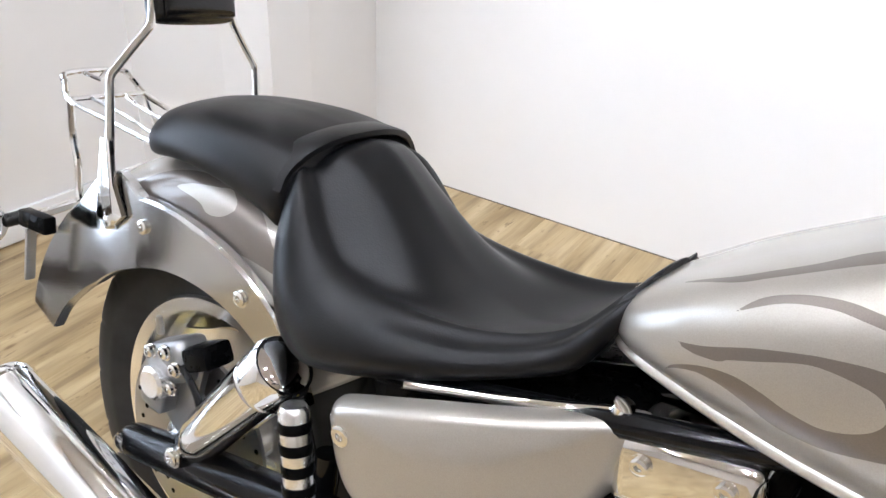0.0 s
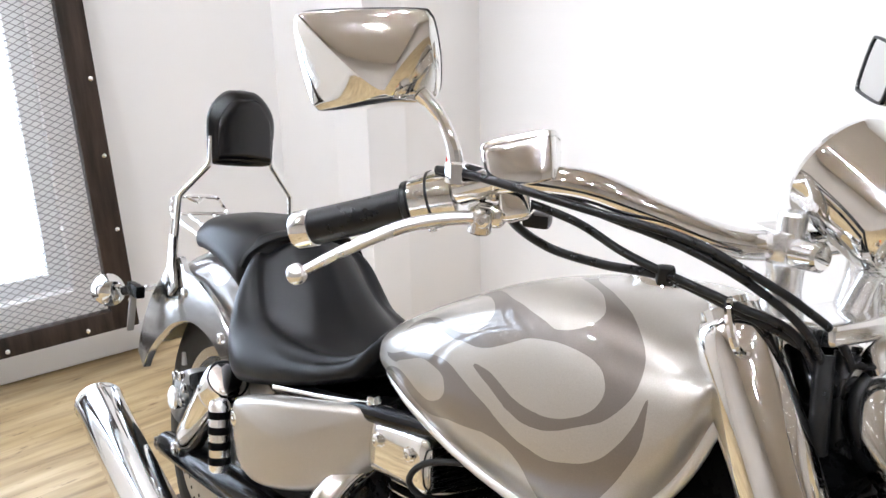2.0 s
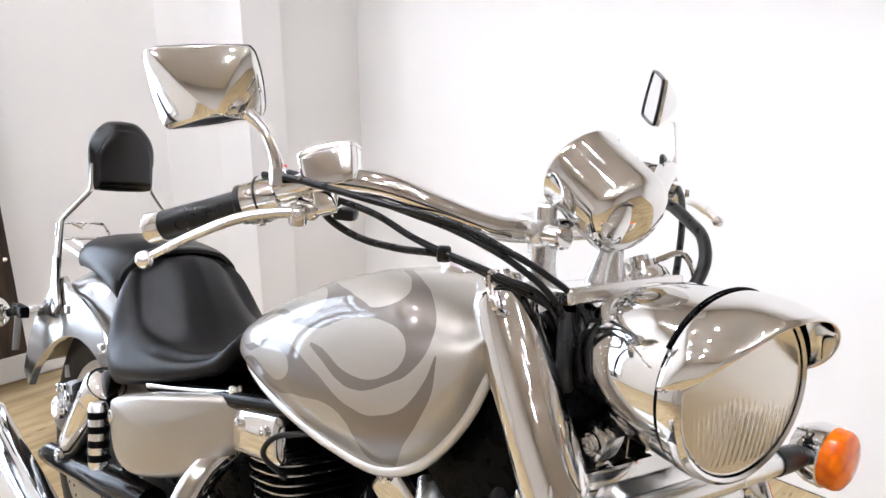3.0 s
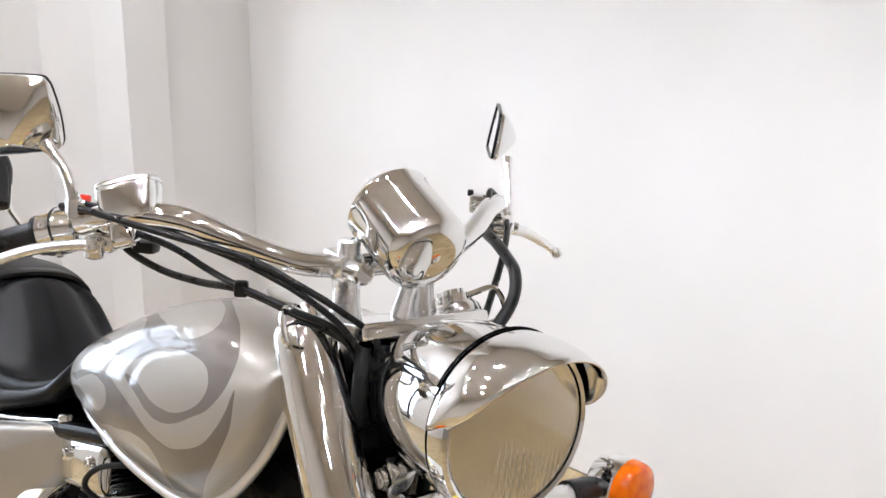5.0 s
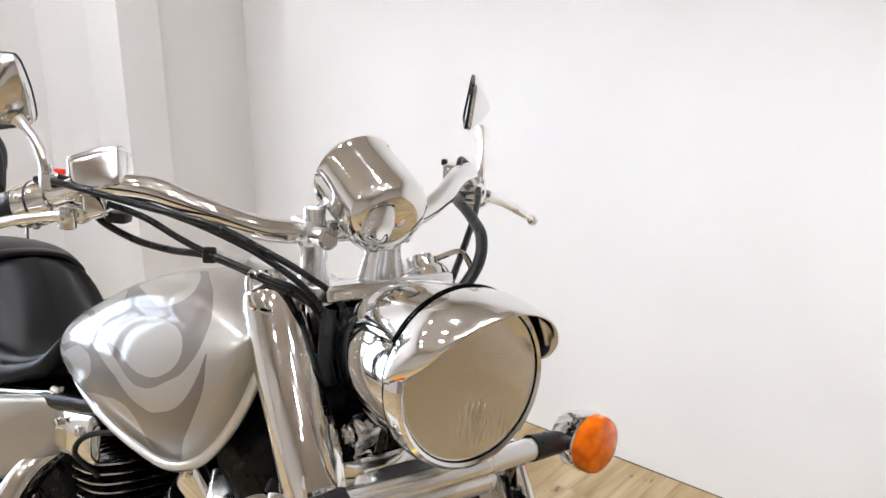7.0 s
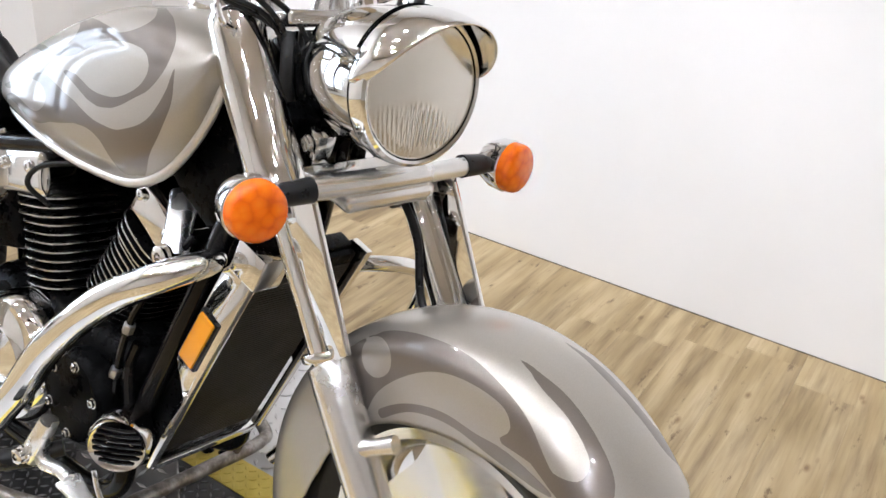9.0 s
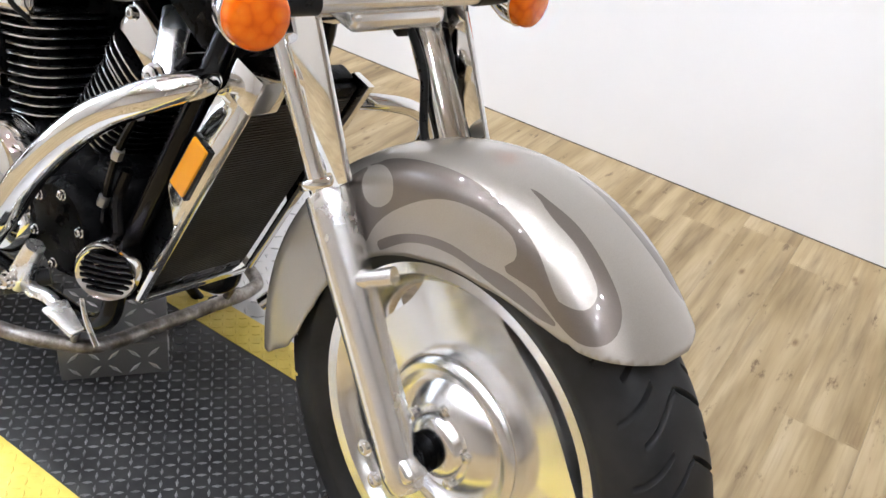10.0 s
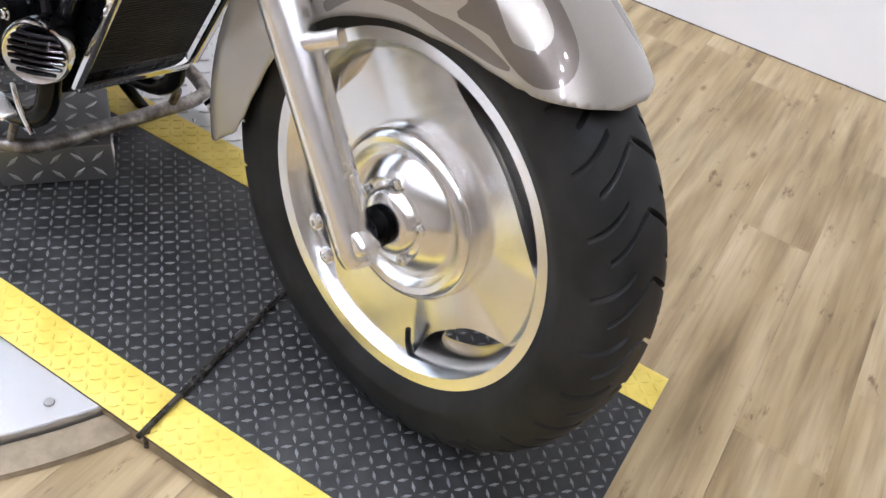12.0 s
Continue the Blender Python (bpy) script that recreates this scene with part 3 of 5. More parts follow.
# -- wheels
def torus_bm(profile, cx, cz, segs, twist=None):
    bm = bmesh.new()
    rings = []
    for k in range(segs):
        a = 2 * math.pi * k / segs
        rings.append([(cx + r * math.cos(a + (twist(y) if twist else 0)), y, cz + r * math.sin(a + (twist(y) if twist else 0))) for y, r in profile])
    vs = [[bm.verts.new(p) for p in r] for r in rings]
    n = len(profile)
    for i in range(segs):
        a, b = vs[i], vs[(i + 1) % segs]
        for j in range(n):
            bm.faces.new((a[j], a[(j + 1) % n], b[(j + 1) % n], b[j]))
    return bm


def tyre_profile(R, r_rim, hw, n=17):
    out = []
    for a in np.linspace(0, math.pi, n):
        c, s = math.cos(a), math.sin(a)
        y = hw * math.copysign(abs(c) ** 0.62, c)
        r = r_rim + 0.014 + (R - r_rim - 0.014) * abs(s) ** 0.62
        out.append((y if 0 < a < math.pi else math.copysign(hw * 0.86, c), r))
    return [(hw * 0.70, r_rim - 0.006)] + out + [(-hw * 0.70, r_rim - 0.006)]


def cut_tread(bm, cx, cz, R, hw, count, depth=0.009):
    """Sinks curved grooves into the tread."""
    for v in bm.verts:
        dx, dz = v.co.x - cx, v.co.z - cz
        r = math.hypot(dx, dz)
        s = abs(v.co.y) / hw
        if r < R * 0.80 or s > 0.97:
            continue
        a = math.atan2(dz, dx) / (2 * math.pi) * count
        hit = 0.0
        for shift, lo, hi, curve in ((0.0, 0.10, 0.80, 0.75), (0.5, 0.46, 0.93, 0.75)):
            if lo < s < hi:
                f = (a + shift + curve * s ** 1.2) % 1.0
                hit = max(hit, 1.0 - abs(f - 0.5) / 0.05)
        if hit > 0:
            k = 1 - depth * min(1.0, hit * 2.5) / r
            v.co.x, v.co.z = cx + dx * k, cz + dz * k


FX, FZ, FR, FRIM = 1.645, 0.335, 0.335, 0.243
ft = torus_bm(tyre_profile(FR, FRIM - 0.01, 0.064, 73), FX, FZ, 1200, lambda y: -0.75 * (abs(y) / 0.064) ** 1.2 * 2 * math.pi / 28)
cut_tread(ft, FX, FZ, FR, 0.064, 28)
front_wheel = sp("front_wheel", ft, RUBBER, None, "black front tyre with curved tread grooves")
rimp = [(-0.047, FRIM), (-0.050, FRIM - 0.004), (-0.047, FRIM - 0.022), (-0.036, FRIM - 0.032), (-0.02, FRIM - 0.040), (0.02, FRIM - 0.040), (0.036, FRIM - 0.032), (0.047, FRIM - 0.022), (0.05, FRIM - 0.004), (0.047, FRIM)]
sp("rim", torus_bm(rimp, FX, FZ, 96), BRUSHED, front_wheel, "polished aluminium wheel rim")


def disc_wheel(cx, cz, r_out, gaps, side):
    """The wheel's solid face: a dished disc, drawn in from the rim where the slots are."""
    bm = bmesh.new()
    segs, rings = 180, []

    def edge(a):
        r = r_out
        for c, half, deep in gaps:
            d = abs((a - c + 180) % 360 - 180) / half
            if d < 1:
                r = min(r, r_out - deep * (1 - d ** 3))
        return r
    for y, f in ((0.020, 0.0), (0.022, 0.42), (0.022, 0.46), (0.019, 0.5), (0.0205, 0.62), (0.026, 0.85), (0.030, 1.0), (0.022, 1.0), (0.012, 0.8), (0.010, 0.4)):
        rings.append([(cx + max(f, 0.001) * edge(k * 360 / segs) * math.cos(2 * math.pi * k / segs), side * y, cz + max(f, 0.001) * edge(k * 360 / segs) * math.sin(2 * math.pi * k / segs)) for k in range(segs)])
    skin(bm, rings, True, True)
    return bm


GAPS = [(48, 38, 0.026), (-46, 26, 0.05), (145, 26, 0.03), (-150, 32, 0.03)]
for side in (-1, 1):
    sp("wheel_disc", disc_wheel(FX, FZ, FRIM - 0.034, GAPS, side), BRUSHED, front_wheel, "polished dished aluminium wheel disc with slots")
    sp("hub_ring", lathe([(0.010, 0.116), (0.034, 0.116), (0.042, 0.112), (0.046, 0.104), (0.044, 0.096), (0.034, 0.090), (0.032, 0.086), (0.040, 0.080), (0.054, 0.062), (0.058, 0.056), (0.054, 0.050), (0.056, 0.046), (0.066, 0.042), (0.070, 0.036), (0.072, 0.028), (0.072, 0.0)], (FX, 0, FZ), (0, side, 0), segs=72), BRUSHED, front_wheel, "stepped polished hub")
    for k in range(5):
        a = radians(72 * k + 20)
        bolt((FX + 0.052 * math.cos(a), side * 0.056, FZ + 0.052 * math.sin(a)), (0, side, 0), 0.007, front_wheel, True)
    sp("axle_spacer", lathe([(0.065, 0.026), (0.082, 0.026), (0.086, 0.022), (0.098, 0.020), (0.098, 0.0)], (FX, 0, FZ), (0, side, 0), segs=32), BLACK_METAL, front_wheel)
sp("valve_stem", tube([(FX + 0.06, -0.03, FZ - 0.2), (FX + 0.058, -0.04, FZ - 0.175), (FX + 0.056, -0.044, FZ - 0.15)], [0.006, 0.0045, 0.004], segs=8), PLASTIC, front_wheel)
RX, RZ, RR_, RRIM = 0.036, 0.321, 0.322, 0.205
rt = torus_bm(tyre_profile(RR_, RRIM - 0.01, 0.085, 33), RX, RZ, 480, lambda y: -0.75 * (abs(y) / 0.085) ** 1.2 * 2 * math.pi / 20)
cut_tread(rt, RX, RZ, RR_, 0.085, 20, 0.003)
rear_wheel = bp("rear_wheel", rt, RUBBER, None, "wide black rear tyre")
bp("rim", torus_bm([(-0.073, RRIM), (-0.078, RRIM - 0.004), (-0.075, RRIM - 0.024), (-0.05, RRIM - 0.04), (0.05, RRIM - 0.04), (0.075, RRIM - 0.024), (0.078, RRIM - 0.004), (0.073, RRIM)], RX, RZ, 80), BRUSHED, rear_wheel, "polished aluminium wheel rim")
for side in (-1, 1):
    bp("wheel_disc", disc_wheel(RX, RZ, RRIM - 0.034, [(20, 40, 0.03), (110, 36, 0.03), (200, 40, 0.03), (290, 36, 0.03)], side), BRUSHED, rear_wheel)
bp("hub", lathe([(0.02, 0.07), (0.07, 0.065), (0.09, 0.045), (0.13, 0.04), (0.135, 0.025), (0.15, 0.022), (0.15, 0)], (RX, 0, RZ), (0, -1, 0), segs=36), SATIN, rear_wheel)
disc = bp("brake_disc", lathe([(0.105, 0.10), (0.105, 0.142), (0.111, 0.142), (0.111, 0.10)], (RX, 0, RZ), (0, -1, 0), segs=64), STEEL, rear_wheel, "drilled steel brake disc")
for k in range(36):
    a = 2 * math.pi * k / 36
    rr = (0.112, 0.122, 0.132)[k % 3]
    bp("drill_hole", lathe([(0.111, 0.004), (0.1116, 0.004), (0.1116, 0)], (RX + rr * math.cos(a), 0, RZ + rr * math.sin(a)), (0, -1, 0), segs=8), BLACK_METAL, disc)


# -- fenders
def fender(cx, cz, Rf, hw, a0, a1, edge, segs, thick=0.003, crown=0.05):
    """A mudguard round a wheel: crown at radius R, skirts down to edge(angle). Angles in degrees."""
    bm = bmesh.new()
    rows, n = [], 26
    for k in range(segs + 1):
        a = a0 + (a1 - a0) * k / segs
        re = edge(a)
        R = Rf(a) if callable(Rf) else Rf
        row = []
        for j in range(-n, n + 1):
            s = abs(j) / n
            if s < 0.55:
                ph = s / 0.55 * math.pi / 2
                y, r = hw * math.sin(ph) ** 0.9, R - crown * (1 - math.cos(ph) ** 0.75)
            else:
                f = (s - 0.55) / 0.45
                y, r = hw * (1 - 0.05 * f * f), (R - crown) + (re - (R - crown)) * f
            r = max(r, re) if s < 0.55 else r
            if re > R - crown and s >= 0.55:
                r = re
                ph = math.acos(max(0.0, min(1.0, (1 - (R - re) / crown))) ** (1 / 0.75))
                y = hw * math.sin(ph) ** 0.9
            elif re > R - crown:
                ph = min(s / 0.55 * math.pi / 2, math.acos(max(0.0, min(1.0, (1 - (R - re) / crown))) ** (1 / 0.75)))
                y, r = hw * math.sin(ph) ** 0.9, R - crown * (1 - math.cos(ph) ** 0.75)
            t = radians(a)
            row.append((cx + r * math.cos(t), math.copysign(y, j) if j else 0.0, cz + r * math.sin(t)))
        rows.append(row)
    skin(bm, rows, False, False)
    bmesh.ops.remove_doubles(bm, verts=bm.verts, dist=1e-5)
    return bm


def solid(ob, thick):
    m = ob.modifiers.new("thickness", "SOLIDIFY")
    m.thickness, m.offset = thick, -1.0
    return ob


def fedge(a):
    return float(np.interp(a, [50, 51, 53, 57.5, 62, 69, 85, 106, 130, 150, 165, 178, 186, 191], [0.353, 0.351, 0.343, 0.32, 0.30, 0.284, 0.264, 0.253, 0.251, 0.252, 0.256, 0.272, 0.293, 0.335]))


def fcrown(a):
    """The mudguard's radius, drawn in towards its tip."""
    return interp(min(max(a, 50.0), 110.0), [50, 57, 67, 77, 89, 111], [0.354, 0.360, 0.370, 0.377, 0.380, 0.380])


front_fender = solid(sp("front_fender", cut_paint(fender(FX, FZ, fcrown, 0.086, 50, 191, fedge, 130), lambda q: wheel_field(FENDER_FLAMES, FX, FZ, 0.38, q, (2,), fcrown)), [PAINT_PLAIN, TAUPE], None, "champagne front mudguard with taupe flames"), 0.0025)


def redge(a):
    return float(np.interp(a, [40, 58, 74, 95, 118, 140, 157, 168, 176, 180], [0.27, 0.272, 0.262, 0.26, 0.262, 0.284, 0.345, 0.372, 0.392, 0.40]))


rear_fender = solid(bp("rear_fender", cut_paint(fender(RX, RZ, 0.410, 0.118, 40, 168, redge, 120, crown=0.075), lambda q: wheel_field(REAR_FLAMES, RX, RZ, 0.41, q, (1,))), [PAINT_PLAIN, TAUPE], None, "champagne rear mudguard with taupe flames"), 0.003)

# -- tank
TX = [0.582, 0.59, 0.605, 0.63, 0.67, 0.72, 0.78, 0.85, 0.92, 1.00, 1.05, 1.09, 1.12, 1.145, 1.16, 1.170, 1.176]
T_TOP = [0.752, 0.767, 0.779, 0.797, 0.825, 0.855, 0.889, 0.924, 0.949, 0.963, 0.965, 0.961, 0.957, 0.952, 0.948, 0.944, 0.938]
T_LOW = [0.735, 0.726, 0.722, 0.72, 0.717, 0.712, 0.707, 0.704, 0.704, 0.709, 0.722, 0.745, 0.775, 0.813, 0.848, 0.89, 0.925]
T_W = [0.045, 0.075, 0.099, 0.118, 0.134, 0.147, 0.157, 0.166, 0.171, 0.174, 0.174, 0.172, 0.169, 0.163, 0.157, 0.147, 0.125]


def tank_ring(x, n=104):
    zt, zb, w = interp(x, TX, T_TOP), interp(x, TX, T_LOW), interp(x, TX, T_W)
    zc = zb + 0.40 * (zt - zb)
    half = []
    for k in range(n + 1):
        ph = radians(90 - 132 * k / n)
        c, s = max(math.cos(ph), 0), math.sin(ph)
        y = w * c ** (0.6 if s > 0 else 0.78)
        z = zc + (zt - zc) * s ** 0.6 if s > 0 else zc + (zc - zb) * s / math.sin(radians(42))
        half.append((y, z))
    return half


tb = bmesh.new()
rows = []
for x in list(np.linspace(TX[0], 0.64, 30)) + list(np.linspace(0.643, 1.1, 170)) + list(np.linspace(1.105, TX[-1], 44)):
    h = tank_ring(float(x))
    rows.append([(x, -y, z) for y, z in reversed(h)] + [(x, y, z) for y, z in h[1:]])
skin(tb, rows, False, False)
for end in (TX[0], TX[-1]):
    bmesh.ops.contextual_create(tb, geom=[v for v in tb.verts if abs(v.co.x - end) < 1e-4])
tank = bp("fuel_tank", cut_paint(tb, tank_field), [PAINT_PLAIN, TAUPE], None, "champagne metallic fuel tank with taupe flames")
# seam along the tank's lower edge, its highlight put into a paler paint
for side in (-1, 1):
    line = [(float(x), side * tank_ring(float(x))[-1][0], tank_ring(float(x))[-1][1]) for x in list(np.linspace(0.586, 1.10, 36)) + list(np.linspace(1.11, 1.1755, 18))]
    bp("tank_seam", tube(line, 0.0078, segs=10, steps=2), LIT_SEAM, tank, "rolled seam of the tank, painted pale for the light it catches")
bp("tank_underside", block(0.5, 0.12, 0.06, pose(0.93, 0, 0.76), 0.02), BLACK_METAL, tank)
bp("filler_cap", lathe([(0, 0.036), (0.008, 0.038), (0.014, 0.034), (0.018, 0.02), (0.019, 0)], (0.99, 0, 0.956), (0.1, 0, 1), segs=32), CHROME, tank, "chrome fuel filler cap")

# -- seat
SX = [0.165, 0.19, 0.22, 0.26, 0.30, 0.36, 0.42, 0.47, 0.52, 0.56, 0.588, 0.602, 0.613]
S_MID = [0.785, 0.800, 0.802, 0.778, 0.745, 0.700, 0.670, 0.664, 0.682, 0.718, 0.764, 0.788, 0.797]
S_SH = [0.772, 0.768, 0.735, 0.690, 0.677, 0.674, 0.678, 0.685, 0.700, 0.722, 0.758, 0.780, 0.789]
S_LOW = [0.66, 0.61, 0.585, 0.574, 0.580, 0.598, 0.620, 0.639, 0.660, 0.678, 0.695, 0.74, 0.772]
S_W = [0.115, 0.142, 0.161, 0.173, 0.179, 0.176, 0.168, 0.157, 0.142, 0.128, 0.118, 0.102, 0.086]


def seat_ring(x, mid, sh, low, w):
    pts = []
    for y, z in ((0, mid), (0.35 * w, mid + 0.25 * (sh - mid)), (0.60 * w, sh + 0.2 * (mid - sh) - 0.004), (0.74 * w, sh + 0.003), (0.84 * w, sh - 0.006), (0.94 * w, sh - 0.25 * (sh - low)), (1.0 * w, sh - 0.52 * (sh - low)), (1.0 * w, sh - 0.78 * (sh - low)), (0.95 * w, low + 0.04 * (sh - low)), (0.88 * w, low), (0.5 * w, low + 0.004), (0, low + 0.004)):
        pts.append((0, y, z))
    q = spline(pts, 5)
    return [(x, p.y, p.z) for p in q]


def seat_bm(xs, tabs, n):
    bm = bmesh.new()
    rows = []
    for x in np.linspace(xs[0], xs[-1], n):
        h = seat_ring(float(x), *[interp(float(x), xs, t) for t in tabs])
        rows.append([(a, -b, c) for a, b, c in reversed(h)] + h[1:-1])
    skin(bm, rows, True, True)
    return bm


def soften(ob, n=1):
    m = ob.modifiers.new("smooth", "SUBSURF")
    m.levels = m.render_levels = n
    return ob


seat = soften(bp("rider_seat", seat_bm(SX, [S_MID, S_SH, S_LOW, S_W], 26), LEATHER, None, "black vinyl rider's seat, deeply dished"))
PX = [-0.135, -0.115, -0.08, -0.03, 0.03, 0.09, 0.15, 0.185]
P_MID = [0.738, 0.765, 0.785, 0.797, 0.804, 0.808, 0.806, 0.798]
P_SH = [0.728, 0.750, 0.767, 0.779, 0.787, 0.790, 0.785, 0.772]
P_LOW = [0.715, 0.708, 0.712, 0.722, 0.725, 0.720, 0.708, 0.69]
P_W = [0.06, 0.095, 0.115, 0.125, 0.130, 0.133, 0.134, 0.130]


def pillion_bm():
    bm = bmesh.new()
    rows = []
    for x in np.linspace(PX[0], PX[-1], 22):
        mid, sh, low, w = [interp(float(x), PX, t) for t in (P_MID, P_SH, P_LOW, P_W)]
        q = spline([(0, y, z) for y, z in ((0, mid), (0.4 * w, mid - 0.18 * (mid - sh)), (0.72 * w, mid - 0.62 * (mid - sh)), (0.9 * w, sh - 0.12 * (sh - low)), (w, sh - 0.5 * (sh - low)), (0.97 * w, low + 0.1 * (sh - low)), (0.86 * w, low), (0.5 * w, low), (0, low))], 5)
        h = [(x, p.y, p.z) for p in q]
        rows.append([(a, -b_, c_) for a, b_, c_ in reversed(h)] + h[1:-1])
    skin(bm, rows, True, True)
    return bm


pillion = soften(bp("pillion_seat", pillion_bm(), LEATHER, None, "black vinyl pillion seat"))
# strap between the two
half = [(0.176, 0.0, 0.807), (0.174, 0.045, 0.804), (0.168, 0.085, 0.792), (0.160, 0.115, 0.768), (0.160, 0.127, 0.744)]
line = spline([(x, -y, z) for x, y, z in reversed(half)] + half[1:], 5)
sb = bmesh.new()
srows = []
for p in line:
    o = Vector((0, p.y, (p.z - 0.70) * 1.2)).normalized()
    srows.append([p + Vector((dx, 0, 0)) + o * h for dx, h in ((-0.018, -0.004), (-0.018, 0.003), (-0.015, 0.0045), (0.015, 0.0045), (0.018, 0.003), (0.018, -0.004))])
skin(sb, srows, True, True)
bp("grab_strap", sb, LEATHER, pillion, "black vinyl grab strap")

# -- side cover
def cover_y(x):
    return interp(x, [0.30, 0.40, 0.50, 0.58, 0.66], [-0.204, -0.205, -0.190, -0.162, -0.118])


CO = [(0.345, 0.560), (0.360, 0.583), (0.46, 0.622), (0.56, 0.652), (0.642, 0.674), (0.658, 0.662), (0.657, 0.628), (0.642, 0.582), (0.60, 0.530), (0.54, 0.495), (0.45, 0.466), (0.392, 0.474), (0.362, 0.510)]


def puffed(outl, yf, depth):
    """A pressed panel: a round edge, then a gently crowned face."""
    pts = [Vector((p[0], p[1], 0)) for p in spline([(a, b, 0) for a, b in outl + [outl[0]]], 6)[:-1]]
    c = sum(pts, Vector()) / len(pts)
    bm = bmesh.new()
    rows = []
    for s in [1.0, 0.997, 0.985, 0.965, 0.94, 0.905, 0.87, 0.82, 0.75, 0.65, 0.55, 0.45, 0.35, 0.25, 0.15, 0.05]:
        u = min(1.0, (1 - s) / 0.15)
        h = depth * math.sqrt(1 - (1 - u) ** 2) + 0.014 * (1 - s * s)
        rows.append([(c.x + (p.x - c.x) * s, yf(c.x + (p.x - c.x) * s) + depth - h, c.y + (p.y - c.y) * s) for p in pts])
    skin(bm, rows, True, True)
    return bm


cover = bp("side_cover", puffed(CO, cover_y, 0.026), PAINT_PLAIN, None, "champagne painted side cover")
bolt((0.380, -0.207, 0.553), (0, -1, 0), 0.012, cover)

# -- frame
for side in (-1, 1):
    bp("frame_tube", tube([(1.17, side * 0.03, 0.86), (1.19, side * 0.085, 0.74), (1.14, side * 0.105, 0.55), (1.06, side * 0.115, 0.32), (1.04, side * 0.125, 0.20), (0.90, side * 0.125, 0.165), (0.5, side * 0.125, 0.165), (0.32, side * 0.13, 0.26), (0.30, side * 0.13, 0.45)], 0.017), BLACK_GLOSS)
    bp("frame_rail", tube([(0.80, side * 0.10, 0.70), (0.6, side * 0.125, 0.655), (0.4, side * 0.135, 0.605), (0.30, side * 0.105, 0.575)], 0.014), BLACK_GLOSS)
for side in (-1, 1):
    rail = bp("seat_rail", tube([(0.42, side * 0.165, 0.618), (0.492, side * 0.15, 0.635), (0.56, side * 0.138, 0.653), (0.625, side * 0.12, 0.671)], 0.006, segs=10), CHROME, None, "chrome rail under the seat")
    bp("rail_joint", lathe([(-0.014, 0.006), (-0.012, 0.011), (0.012, 0.011), (0.014, 0.006)], (0.632, side * 0.118, 0.672), (0.3, 0.2 * side, 1), segs=14), CHROME, rail)
bp("backbone", tube([(1.19, 0, 0.92), (1.0, 0, 0.82), (0.7, 0, 0.67), (0.35, 0, 0.55)], 0.03), BLACK_GLOSS)
bp("steering_head", lathe([(-0.11, 0.036), (-0.10, 0.04), (0.03, 0.04), (0.04, 0.036)], (1.185, 0, 0.92), AXIS, segs=24), BLACK_GLOSS)
bp("side_infill", block(0.34, 0.2, 0.2, pose(0.5, 0, 0.53, 0, -14, 0), 0.03), BLACK_METAL)
bp("head_infill", block(0.14, 0.20, 0.24, pose(1.16, 0, 0.80, 0, 28, 0), 0.03), BLACK_METAL, None, "black plastic infill behind the fork")

# -- engine
bp("crankcase", block(0.46, 0.24, 0.22, pose(0.83, 0, 0.33), 0.05, segs=4), BLACK_METAL, None, "black engine case")


def rounded_plate(hx, hy, t, m, hollow=False):
    """A flat fin with round corners; hollow: its bright outer edge alone."""
    bm = bmesh.new()
    ring = []
    for k in range(40):
        a = 2 * math.pi * k / 40
        c, s = math.cos(a), math.sin(a)
        ring.append((hx * math.copysign(abs(c) ** 0.6, c), hy * math.copysign(abs(s) ** 0.6, s)))
    if hollow:
        rows_ = [[m @ Vector((x * f, y * f, z)) for x, y in ring] for f, z in ((0.97, -t / 2), (1.0, -t / 2), (1.0, t / 2), (0.97, t / 2))]
        skin(bm, rows_, True, False)
    else:
        skin(bm, [[m @ Vector((x, y, z)) for x, y in ring] for z in (-t / 2, t / 2)], True, True)
    return bm


def cylinder(base, top, hw, hd, name, wide, long=1.75):
    """A finned cylinder from base to top, its head and cover."""
    a, b = Vector(base), Vector(top)
    d = (b - a).normalized()
    ang = math.degrees(math.atan2(d.x, d.z))
    L = (b - a).length
    core = bp(name, block(hd * 1.6, hw * 1.6, L, Matrix.Translation((a + b) / 2) @ pose(0, 0, 0, 0, ang, 0), 0.03, segs=3), BLACK_METAL, None, "black finned cylinder with bright fin edges")
    n = 13
    for k in range(n):
        p = a + d * L * (k + 0.5) / n
        w = 1.0 if k < n - 3 else 1.06
        m = Matrix.Translation(p) @ pose(0, 0, 0, 0, ang, 0)
        fin = bp("fin", rounded_plate(hd * w, hw * w, 0.0045, m), BLACK_METAL, core, smooth=False)
        bp("fin_edge", rounded_plate(hd * w + 0.0012, hw * w + 0.0012, 0.0026, m, True), FIN_EDGE, fin)
    head = b + d * 0.035
    m = Matrix.Translation(head) @ pose(0, 0, 0, 0, ang, 0)
    cap = bp("head_cover", block(hd * long, hw * wide, 0.078, m, 0.016, segs=3), CHROME, core, "chrome cylinder head cover")
    for sx in (-0.6, 0.6):
        bolt((m @ Vector((hd * sx, -hw * wide / 2, 0.012)))[:], (0, -1, 0), 0.009, cap)
    return core


cylinder((0.755, -0.005, 0.40), (0.715, -0.005, 0.598), 0.100, 0.066, "rear_cylinder", 2.44, 2.2)
cylinder((0.890, 0.005, 0.455), (0.990, 0.005, 0.615), 0.094, 0.066, "front_cylinder", 1.9)
bp("engine_infill", block(0.46, 0.06, 0.30, pose(0.90, 0.05, 0.53), 0.03), BLACK_METAL)
